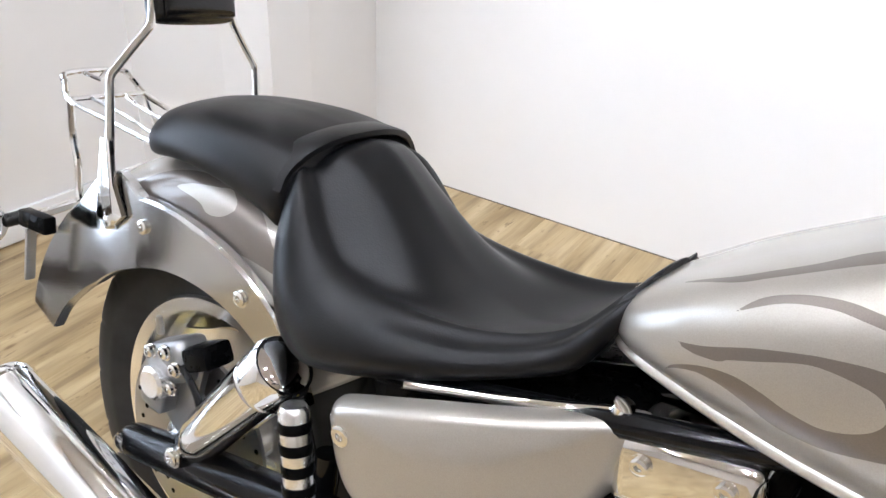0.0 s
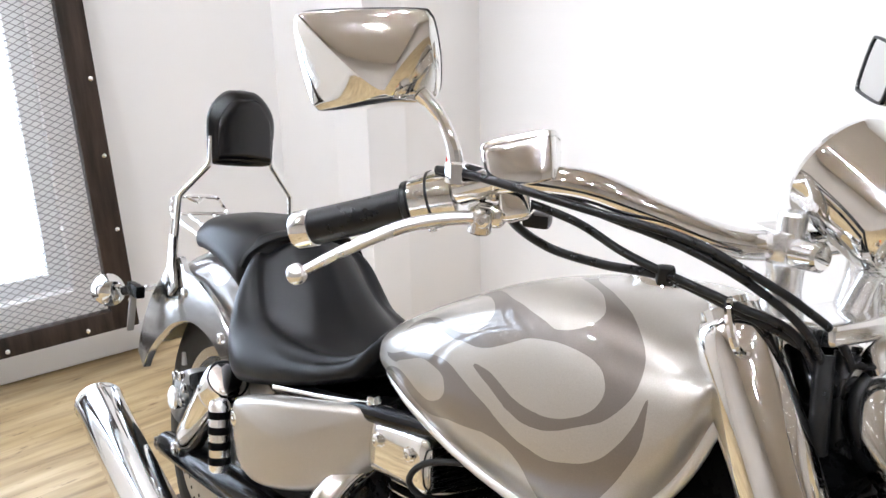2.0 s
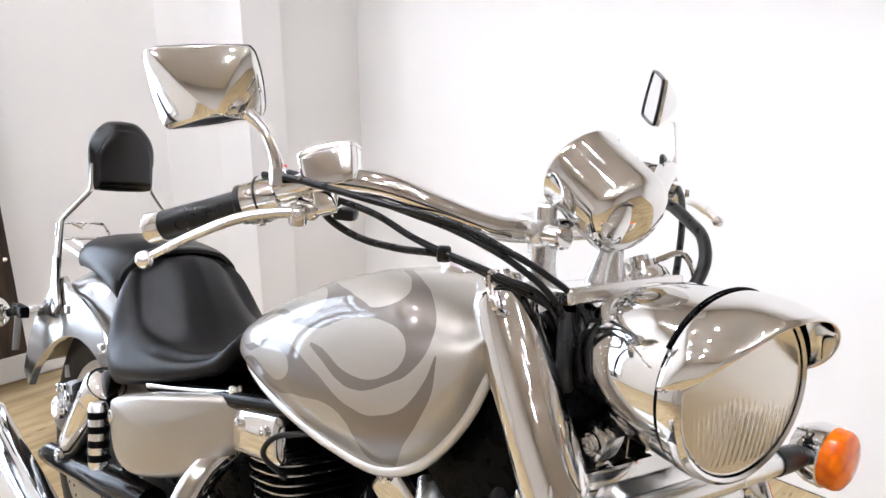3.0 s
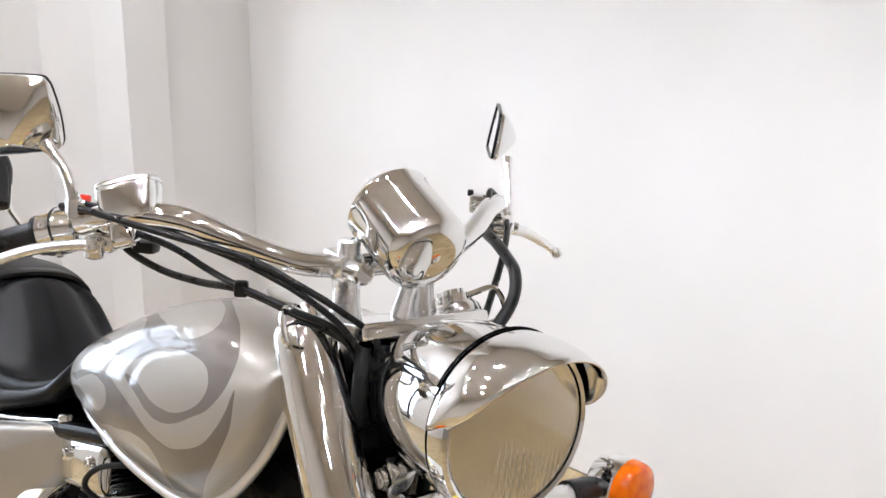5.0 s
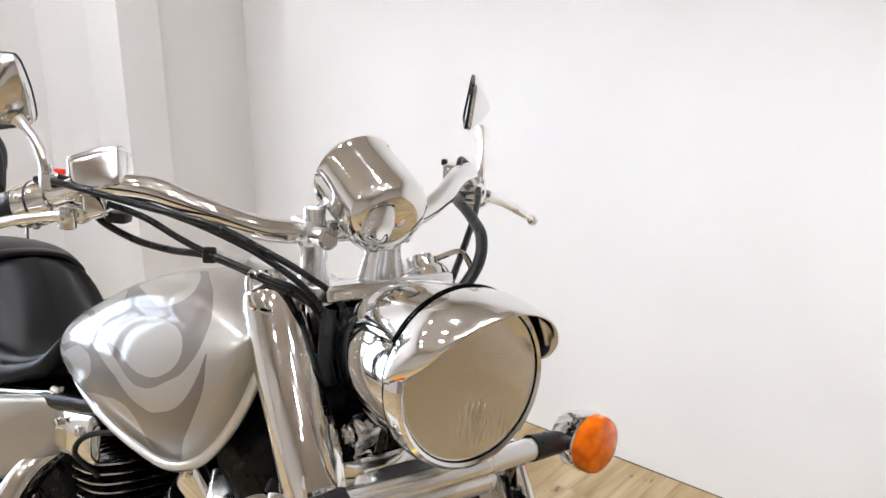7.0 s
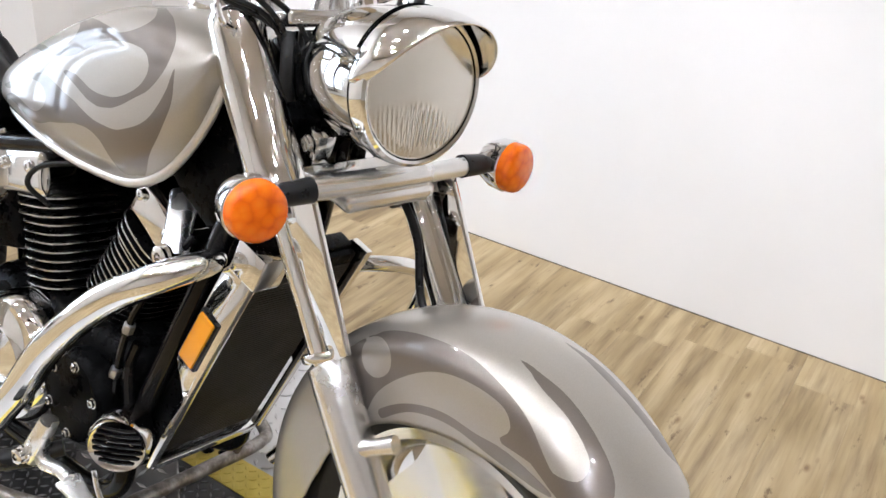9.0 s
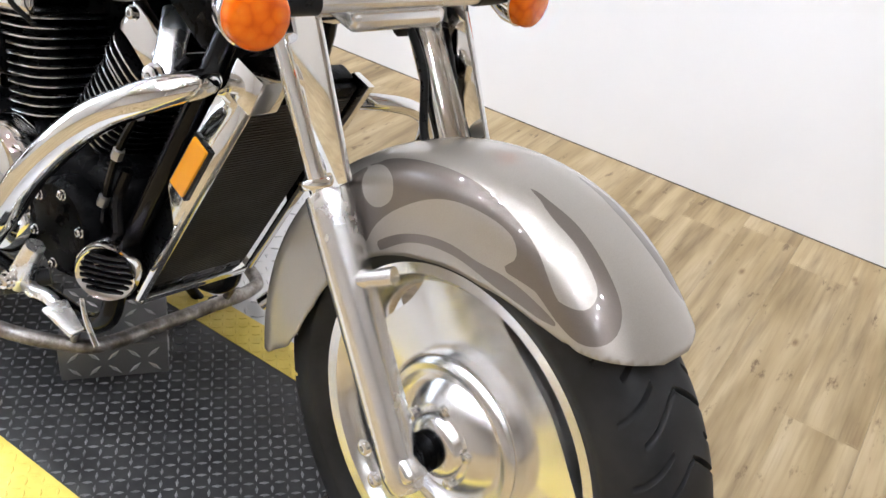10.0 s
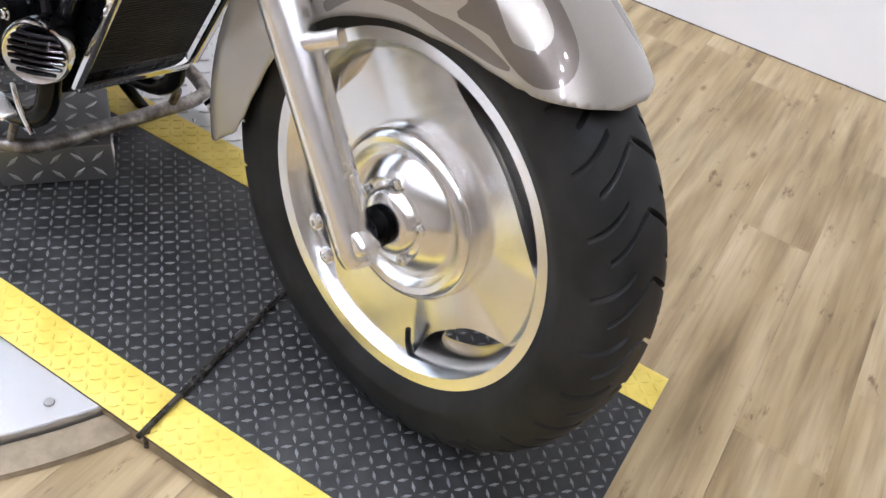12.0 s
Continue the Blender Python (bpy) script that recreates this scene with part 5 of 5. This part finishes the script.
for side in (-1, 1):
    sp("headlamp_mount", block(0.03, 0.03, 0.05, pose(1.30, side * 0.055, 0.845, 0, 20, 0), 0.008), CHROME, lamp)
    bolt((1.30, side * 0.072, 0.85), (0, side, 0), 0.010, lamp, True)

# -- speedometer
CD = Vector((0.90, 0, -0.42)).normalized()
CP = Vector((1.162, 0, 1.126))
clock = sp("speedometer", lathe([(0.010, 0.0), (0.010, 0.047), (0.003, 0.0485), (0.001, 0.052), (0.006, 0.055), (0.014, 0.0525), (0.088, 0.0525), (0.099, 0.049), (0.105, 0.041), (0.110, 0.025), (0.111, 0.0)], CP, CD, segs=56), CHROME, None, "chrome cup speedometer on a stalk")
sp("dial", lathe([(0.0095, 0.0), (0.0095, 0.046)], CP, CD, segs=40), DIAL, clock)
sp("dial_glass", lathe([(0.004, 0.0), (0.004, 0.047), (0.006, 0.047), (0.006, 0)], CP, CD, segs=40), LENS, clock)
sp("clock_stalk", tube([(1.225, 0, 1.055), (1.215, 0, 1.03), (1.205, 0, 0.995)], [0.011, 0.010, 0.013], segs=12), SATIN, clock)
sp("clock_bracket", block(0.07, 0.03, 0.012, pose(1.19, 0, 1.062, 0, 28, 0), 0.004), SATIN, clock)
for side in (-1, 1):
    r = sp("riser", lathe([(0, 0.022), (0.006, 0.022), (0.03, 0.0165), (0.048, 0.0165), (0.056, 0.0195), (0.06, 0.0135), (0.1, 0.0135), (0.103, 0.011), (0.103, 0)], (1.172, side * 0.054, 0.985), (-0.03, 0, 1), segs=24), SATIN, None, "satin aluminium handlebar riser")
    sp("clamp", block(0.048, 0.034, 0.034, pose(1.158, side * 0.054, 1.055), 0.009), SATIN, r)
    sp("clamp_knob", lathe([(0, 0.014), (0.03, 0.014), (0.033, 0.011), (0.033, 0)], (1.175, side * 0.054, 1.052), (1, 0, 0.1), segs=18), CHROME, r)

# -- handlebar
# mirror corners: outer top, inner top, inner bottom, outer bottom; then the crown of the shell
MIRRORS = {-1: ((0.868, -0.427, 1.231), (0.997, -0.341, 1.243), (0.977, -0.317, 1.162), (0.852, -0.397, 1.135), (0.969, -0.36, 1.176)),
           1: ((0.849, 0.433, 1.24), (0.953, 0.352, 1.226), (0.945, 0.349, 1.149), (0.838, 0.427, 1.16), (0.938, 0.398, 1.186))}
STEMS = {-1: [(1.014, -0.316, 1.098), (1.012, -0.318, 1.118), (1.006, -0.322, 1.135), (0.998, -0.326, 1.148), (0.988, -0.333, 1.16), (0.98, -0.339, 1.168)],
         1: [(1.003, 0.335, 1.066), (1.001, 0.337, 1.085), (0.994, 0.342, 1.105), (0.984, 0.348, 1.125), (0.975, 0.353, 1.142), (0.966, 0.358, 1.158)]}


def mirror_outline(corners):
    """A four-cornered outline with rounded corners, and the crown of the shell."""
    q = [Vector(c) for c in corners]
    pts = []
    for k in range(4):
        a, b, c = q[k - 1 if k else 3], q[k], q[(k + 1) % 4]
        r = 0.016
        u, v = (a - b).normalized() * r, (c - b).normalized() * r
        pts += [b + u, b + u * 0.34 + v * 0.34 - (u + v) * 0.06, b + v]
        pts.append((b + v).lerp(c + (b - c).normalized() * r, 0.5) - ((q[0] + q[1] + q[2] + q[3]) / 4 - b.lerp(c, 0.5)) * 0.03)
    return spline(pts + [pts[0]], 4)[:-1], q[4]


def mirror_normal(corners, top):
    """Square to the glass, towards the shell's crown."""
    q = [Vector(c) for c in corners[:4]]
    n = (q[2] - q[0]).cross(q[3] - q[1]).normalized()
    return n if n.dot(Vector(top) - q[0]) > 0 else -n


BAR = [(1.157, 0, 1.052), (1.155, 0.065, 1.053), (1.146, 0.115, 1.06), (1.122, 0.172, 1.08), (1.088, 0.222, 1.1), (1.048, 0.272, 1.1), (1.008, 0.308, 1.083), (0.972, 0.338, 1.063)]
GRIP0, GRIP1 = Vector((0.972, 0.338, 1.063)), Vector((0.905, 0.412, 1.028))
hb = sp("handlebar", tube([(x, -y, z) for x, y, z in reversed(BAR)] + BAR[1:], 0.0145, segs=18, steps=5), CHROME, None, "chrome swept-back handlebar")
for side in (-1, 1):
    fl = lambda v: Vector((v[0], side * v[1], v[2]))
    g0, g1 = fl(GRIP0), fl(GRIP1)
    d = (g1 - g0).normalized()
    sp("grip", lathe([(-0.004, 0.018), (0.0, 0.0205), (0.004, 0.0182), (0.05, 0.0174), (0.1, 0.018), (0.106, 0.018)], g0, d, segs=28), PLASTIC, hb, "ribbed black rubber grip")
    sp("bar_end", lathe([(0.106, 0.0172), (0.107, 0.0192), (0.124, 0.0192), (0.128, 0.0165), (0.129, 0.0)], g0, d, segs=28), CHROME, hb, "chrome bar end")
    sw = sp("switch_housing", lathe([(0, 0.022), (0.004, 0.026), (0.03, 0.027), (0.045, 0.024), (0.05, 0.017)], g0, -d, segs=24), CHROME, hb, "chrome switch housing")
    sp("grip_collar", lathe([(-0.002, 0.0205), (0.0, 0.0235), (0.005, 0.0235), (0.007, 0.020)], g0, d, segs=28), PLASTIC, hb)
    for w in (0.35, 1.9, 3.6):
        u_, v_, _ = basis(d)
        bolt((g0 - d * 0.016 + 0.0262 * (math.cos(w) * u_ + math.sin(w) * v_))[:], (math.cos(w) * u_ + math.sin(w) * v_)[:], 0.0045, sw, True, h=0.003)
    sp("housing_seam", lathe([(-0.024, 0.0266), (-0.024, 0.0276), (-0.0215, 0.0276), (-0.0215, 0.0266)], g0, d, segs=24), PLASTIC, sw)
    sp("switch_block", block(0.035, 0.04, 0.03, Matrix.Translation(fl((0.985, 0.298, 1.088))) @ pose(0, 0, 0, 0, 0, side * -40), 0.008), CHROME, sw)
    sp("switch_button", block(0.014, 0.010, 0.010, Matrix.Translation(fl((0.962, 0.292, 1.102))) @ pose(0, 0, 0, 0, 0, side * -40), 0.003), RED if side < 0 else PLASTIC, sw, "red stop switch" if side < 0 else "")
    piv = fl((1.04, 0.292, 1.064))
    tip = fl((1.0, 0.461, 1.013)) if side < 0 else Vector((0.989, 0.471, 1.001))
    blade = [piv, fl((1.034, 0.33, 1.064)), fl((1.024, 0.37, 1.057)), fl((1.013, 0.418, 1.037)), tip]
    if side > 0:
        blade = [piv, Vector((1.034, 0.325, 1.057)), Vector((1.02, 0.363, 1.048)), Vector((1.006, 0.417, 1.026)), tip]
    lev = sp("brake_lever" if side < 0 else "clutch_lever", tube(blade, [0.0075, 0.0064, 0.0064, 0.0054, 0.0042] if side < 0 else [0.0095, 0.0095, 0.009, 0.0075, 0.0052], segs=12), SATIN, None, "polished aluminium hand lever")
    sp("lever_ball", lathe([(-0.0095, 0), (-0.008, 0.0055), (-0.0045, 0.009), (0, 0.0098), (0.0045, 0.009), (0.008, 0.0055), (0.0095, 0)], tip, (tip - piv), segs=18), SATIN, lev)
    sp("lever_perch", block(0.038 + side * 0.008, 0.032 + side * 0.008, 0.027 + side * 0.004, Matrix.Translation(fl((1.036, 0.29, 1.066))) @ pose(0, 0, 0, 0, 0, side * -45), 0.0125, segs=5), CHROME, lev)
    for dx, dy, dz in ((0.0, 0.0, 0.016), (0.012, -0.012, 0.016), (0.018, 0.018, 0.0)):
        bolt(fl((1.036 + dx, 0.29 + dy, 1.066 + dz))[:], (0.3, 0, 1) if dz else (0.7, side * 0.7, 0), 0.006, lev, True, h=0.006)
    sp("lever_joint", lathe([(-0.012, 0.009), (-0.010, 0.011), (0.010, 0.011), (0.012, 0.009)], fl((1.04, 0.302, 1.062)), (0.1, 0, 1), segs=18), CHROME, lev)
    sp("brake_switch", block(0.026, 0.022, 0.014, Matrix.Translation(fl((1.05, 0.248, 1.062))) @ pose(0, 0, 0, 0, 0, side * -45), 0.005), PLASTIC, lev, "black lever switch")
    # mirror
    stem = STEMS[side]
    mir = sp("mirror", tube(stem, [0.008, 0.007, 0.0058, 0.0056, 0.0062, 0.0085], segs=12), CHROME, None, "chrome mirror on a curved stem")
    sp("stem_nut", lathe([(-0.006, 0.0105), (0.012, 0.0105), (0.014, 0.008), (0.014, 0)], stem[0], (0, 0, 1), segs=6), CHROME, mir)
    sm, top = mirror_outline(MIRRORS[side])
    mid = sum(sm, Vector()) / len(sm)
    nrm = mirror_normal(MIRRORS[side], top)
    top = top + nrm * (0.022 if side < 0 else 0.0)
    lift = (top - mid).dot(nrm)
    foot = top - nrm * lift
    mb = bmesh.new()
    skin(mb, [[p.lerp(foot, 1 - f) + nrm * (h * lift) for p in sm] for f, h in ((0.98, -0.06), (1.0, 0.0), (1.0, 0.05), (0.985, 0.1), (0.94, 0.17), (0.85, 0.28), (0.72, 0.43), (0.56, 0.60), (0.4, 0.76), (0.25, 0.885), (0.12, 0.965), (0.02, 1.0))], True, True)
    sp("mirror_shell", mb, CHROME, mir, "chrome mirror shell")
    rb = bmesh.new()
    skin(rb, [[p.lerp(mid, 1 - f) - nrm * h for p in sm] for f, h in ((0.985, 0.001), (0.985, 0.0065), (0.90, 0.0065), (0.90, 0.001))], True, False)
    sp("mirror_rim", rb, PLASTIC, mir, "black mirror rim")
    gb = bmesh.new()
    skin(gb, [[p.lerp(mid, 1 - f) - nrm * h for p in sm] for f, h in ((0.91, 0.002), (0.905, 0.0045))], True, True)
    sp("mirror_glass", gb, MIRROR_GLASS, mir, "mirror glass", smooth=False)
# brake reservoir
RX_, RZ_ = Vector((0.66, 0.66, 0.30)).normalized(), Vector((-0.42, 0.05, 0.88))
RZ_ = (RZ_ - RX_ * RZ_.dot(RX_)).normalized()
RB = Matrix.Translation((1.047, -0.267, 1.113)) @ Matrix((RX_, RZ_.cross(RX_), RZ_)).transposed().to_4x4()
def cup_ring(f, z):
    """A rounded oblong at height z, f times the reservoir's size."""
    pts = []
    for k in range(48):
        c, q = math.cos(2 * math.pi * k / 48), math.sin(2 * math.pi * k / 48)
        pts.append((0.0365 * f * math.copysign(abs(c) ** 0.55, c), 0.0215 * f * math.copysign(abs(q) ** 0.55, q), z))
    return pts


rv = bmesh.new()
skin(rv, [cup_ring(f, z) for f, z in ((0.70, -0.021), (0.82, -0.0205), (0.87, -0.018), (0.90, -0.01), (0.96, 0.012), (0.965, 0.0165), (0.94, 0.0175))], True, True)
rv.transform(RB)
rsv = sp("brake_reservoir", rv, POLISHED, None, "satin brake fluid reservoir with a chrome lid")
sp("reservoir_foot", block(0.03, 0.022, 0.034, RB @ pose(-0.012, 0.004, -0.032), 0.009, segs=4), CHROME, rsv)
lid = bmesh.new()
skin(lid, [cup_ring(f, z) for f, z in ((0.94, 0.0172), (0.975, 0.0178), (0.98, 0.0195), (0.96, 0.0222), (0.91, 0.0236), (0.80, 0.0240))], True, True)
lid.transform(RB)
sp("reservoir_lid", lid, POLISHED, rsv, "polished reservoir lid")
for y in (-0.029, 0.029):
    bolt((RB @ Vector((y, 0, 0.0234)))[:], (RB.to_3x3() @ Vector((0, 0, 1)))[:], 0.0045, rsv, True, h=0.002)
# cables
def cable(name, pts, r=0.0055, mat=None, label="black control cable"):
    return sp(name, tube(pts, r, segs=10, steps=8), mat or PLASTIC, None, label)


cable("brake_hose", [(1.037, -0.27, 1.085), (1.037, -0.268, 1.06), (1.045, -0.23, 1.033), (1.09, -0.20, 1.027), (1.15, -0.175, 1.031), (1.19, -0.13, 1.01), (1.227, -0.09, 0.988), (1.245, -0.06, 0.96), (1.26, -0.04, 0.88)], 0.0044)
cable("throttle_cable", [(0.992, -0.325, 1.10), (1.025, -0.312, 1.102), (1.07, -0.287, 1.098), (1.112, -0.236, 1.085), (1.17, -0.18, 1.072), (1.205, -0.14, 1.05), (1.233, -0.10, 1.024), (1.25, -0.06, 0.988), (1.268, -0.03, 0.91)], 0.004)
cable("throttle_cable", [(1.0, -0.315, 1.088), (1.04, -0.285, 1.086), (1.085, -0.235, 1.070), (1.115, -0.20, 1.047), (1.15, -0.18, 1.036), (1.195, -0.135, 1.016), (1.23, -0.09, 0.99), (1.25, -0.05, 0.90)], 0.004)
cable("switch_lead", [(1.01, -0.305, 1.105), (1.06, -0.26, 1.094), (1.11, -0.21, 1.076), (1.168, -0.176, 1.063), (1.21, -0.13, 1.035), (1.24, -0.085, 0.99), (1.25, -0.04, 0.90)], 0.004)
sp("cable_clip", block(0.012, 0.016, 0.018, pose(1.15, -0.177, 1.033, 0, 10, -30), 0.004), PLASTIC)
cable("clutch_cable", [(1.045, 0.262, 1.06), (1.075, 0.236, 1.062), (1.12, 0.214, 1.061), (1.165, 0.197, 1.051), (1.205, 0.178, 1.04), (1.232, 0.155, 1.015), (1.245, 0.12, 0.985), (1.245, 0.07, 0.94)], 0.0082, None, "thick black cable sleeve")
cable("clutch_cable", [(1.055, 0.29, 1.075), (1.09, 0.262, 1.064), (1.14, 0.212, 1.038), (1.19, 0.155, 1.005), (1.235, 0.1, 0.97)], 0.0048)
cable("switch_lead", [(1.03, 0.285, 1.11), (1.055, 0.25, 1.12), (1.09, 0.22, 1.09)], 0.004)
for k, y in enumerate((-0.045, -0.02, 0.02, 0.05, -0.07)):
    cable("wiring", [(1.24, y, 0.98), (1.255, y - 0.01, 0.92), (1.245, y + 0.012, 0.85), (1.255, y, 0.78)], 0.009 + 0.002 * (k % 2))
cable("front_brake_hose", [(1.30, 0.07, 0.80), (1.36, 0.085, 0.72), (1.40, 0.075, 0.63), (1.46, 0.085, 0.57), (1.56, 0.10, 0.46)], 0.006)
sp("brake_hose_block", block(0.03, 0.03, 0.045, pose(1.325, 0.075, 0.775, 0, 30, 0), 0.005), PLASTIC)
for side in (-1, 1):
    sp("cable_guide", tube([(1.185, side * 0.12, 1.01), (1.20, side * 0.15, 1.02), (1.22, side * 0.155, 0.99), (1.21, side * 0.125, 0.975)], 0.004, segs=8), CHROME)

# -- lower guard, pegs, pedal
guard = bp("engine_guard", tube([(0.70, -0.26, 0.12), (0.86, -0.19, 0.105), (0.944, -0.123, 0.10), (0.976, -0.077, 0.10), (0.976, 0.02, 0.10), (0.970, 0.15, 0.10), (0.962, 0.27, 0.10), (0.93, 0.31, 0.105), (0.8, 0.33, 0.13)], 0.0135, segs=14), DARK_STEEL, None, "worn chrome engine guard tube")
bp("guard_bracket", tube([(0.966, 0.20, 0.10), (0.99, 0.19, 0.15), (1.02, 0.13, 0.19)], 0.008, segs=8), DARK_STEEL, guard)
bp("guard_bracket", tube([(0.95, -0.115, 0.10), (0.97, -0.12, 0.15), (1.0, -0.125, 0.19)], 0.007, segs=8), DARK_STEEL, guard)
bp("left_crash_bar", tube([(1.17, 0.09, 0.60), (1.24, 0.16, 0.62), (1.27, 0.24, 0.61), (1.26, 0.30, 0.56), (1.22, 0.31, 0.45), (1.15, 0.26, 0.28), (1.08, 0.18, 0.16)], 0.0135, segs=12), CHROME, None, "chrome crash bar")
peg = bp("foot_peg", tube([(0.99, -0.19, 0.275), (0.965, -0.235, 0.262), (0.94, -0.29, 0.26)], [0.013, 0.017, 0.017], segs=16), PLASTIC, None, "rubber foot peg on a polished bracket")
bp("peg_bracket", tube([(0.93, -0.17, 0.235), (0.965, -0.225, 0.262), (1.0, -0.238, 0.312), (1.018, -0.235, 0.352)], [0.02, 0.019, 0.016, 0.014], segs=14), SATIN, peg)
bolt((0.985, -0.254, 0.285), (0.2, -1, 0), 0.012, peg, h=0.012)
ped = bp("brake_pedal", tube([(0.96, -0.205, 0.285), (1.01, -0.236, 0.28), (1.06, -0.24, 0.292), (1.085, -0.24, 0.29)], [0.012, 0.011, 0.010, 0.009], segs=12), SATIN, None, "polished brake pedal")
pp = block(0.062, 0.036, 0.009, pose(0, 0, 0), 0.004, segs=3)
for v in pp.verts:
    v.co.y *= 1.0 - 0.45 * max(0.0, v.co.x / 0.031) ** 2
pp.transform(pose(1.108, -0.24, 0.28, 12, 14, 0))
bp("pedal_pad", pp, SATIN, ped)
bp("pedal_rod", tube([(1.084, -0.2, 0.29), (1.1, -0.2, 0.258), (1.128, -0.2, 0.23)], 0.004, segs=8), CHROME, ped, "thin chrome linkage rod")
bp("side_stand", tube([(0.80, 0.14, 0.18), (0.84, 0.19, 0.10), (0.87, 0.235, 0.035), (0.90, 0.245, 0.049)], [0.014, 0.012, 0.011, 0.012], segs=12), BLACK_GLOSS, None, "black side stand")

# ---- loose things on the floor ----
blk = thing("tread_plate_block", "small aluminium tread-plate block on the mat under the engine", "block", (0.88, 0.03, 0.0), (0, 0, 54))
part("plate_box", block(0.185, 0.175, 0.075, pose(0, 0, 0.0375), 0.003), DULL_PLATE, blk)
treads(lambda u, v: True, 0.034, 0.03, 0.008, 0.002, 0.075, PLATE, "tread_pattern", blk, -0.09, 0.09, -0.085, 0.085)
side_treads = treads(lambda u, v: True, 0.034, 0.03, 0.008, 0.0016, 0.0, PLATE, "side_treads", blk, -0.085, 0.085, -0.036, 0.036)
side_treads.matrix_local = pose(0, -0.0875, 0.0375, 90, 0, 0)
side_treads = treads(lambda u, v: True, 0.034, 0.03, 0.008, 0.0016, 0.0, PLATE, "side_treads", blk, -0.08, 0.08, -0.036, 0.036)
side_treads.matrix_local = pose(0.0925, 0, 0.0375, 90, 0, 90)
rod = tagged(part("tie_rod", tube([(1.40, 0.16, 0.006), (1.459, -0.243, 0.006), (1.462, -0.262, 0.003), (1.463, -0.266, -0.03)], 0.005, segs=10, steps=3), OILED), "thin dark steel rod lying across the mat, bent at its end", "rod")
for f in (0.25, 0.55, 0.8):
    c = Vector((1.40, 0.16, 0.0065)).lerp(Vector((1.459, -0.243, 0.0065)), f)
    part("collar", lathe([(-0.011, 0.005), (-0.009, 0.0066), (0.009, 0.0066), (0.011, 0.005)], c, (0.145, -1, 0), segs=10), OILED, rod)

# ---- floor planks ----
PW = 0.152
plank_mesh = {}
prng = random.Random(4)
for i in range(-9, 23):
    v = -2.6 - prng.random() * 1.0
    while v < 1.9:
        L = prng.choice((0.92, 1.22, 1.22))
        a, b = v, v + L
        v += L
        u = (i + 0.5) * PW
        c = ROOM @ Vector((u, (a + b) / 2, 0))
        near = min((c - Vector((x, y, 0))).length for x, y in ((0, 0.6), (1.6, 0.9), (-0.8, -0.4), (1.9, -0.6)))
        if near > 2.0 or c.x < -1.28 or (ROOM @ Vector((u, a, 0))).y > wy(c.x) - 0.03:
            continue
        top = min(L, max(0.2, (wy(c.x) + 0.04 - (ROOM @ Vector((u, a, 0))).y) / math.cos(radians(TURN))))
        key = round(top + 0.01, 2)
        if key not in plank_mesh:
            pm = block(PW - 0.0002, key - 0.0002, 0.008, pose(0, 0, 0), 0.0004, segs=1)
            tmp = part("plank", pm, WOOD, floor, smooth=False)
            plank_mesh[key] = tmp.data
            ob = tmp
        else:
            ob = new("plank", plank_mesh[key])
            ob.parent = floor
        ob.matrix_world = ROOM @ pose(u, a + key / 2, FLOOR_Z - 0.004)
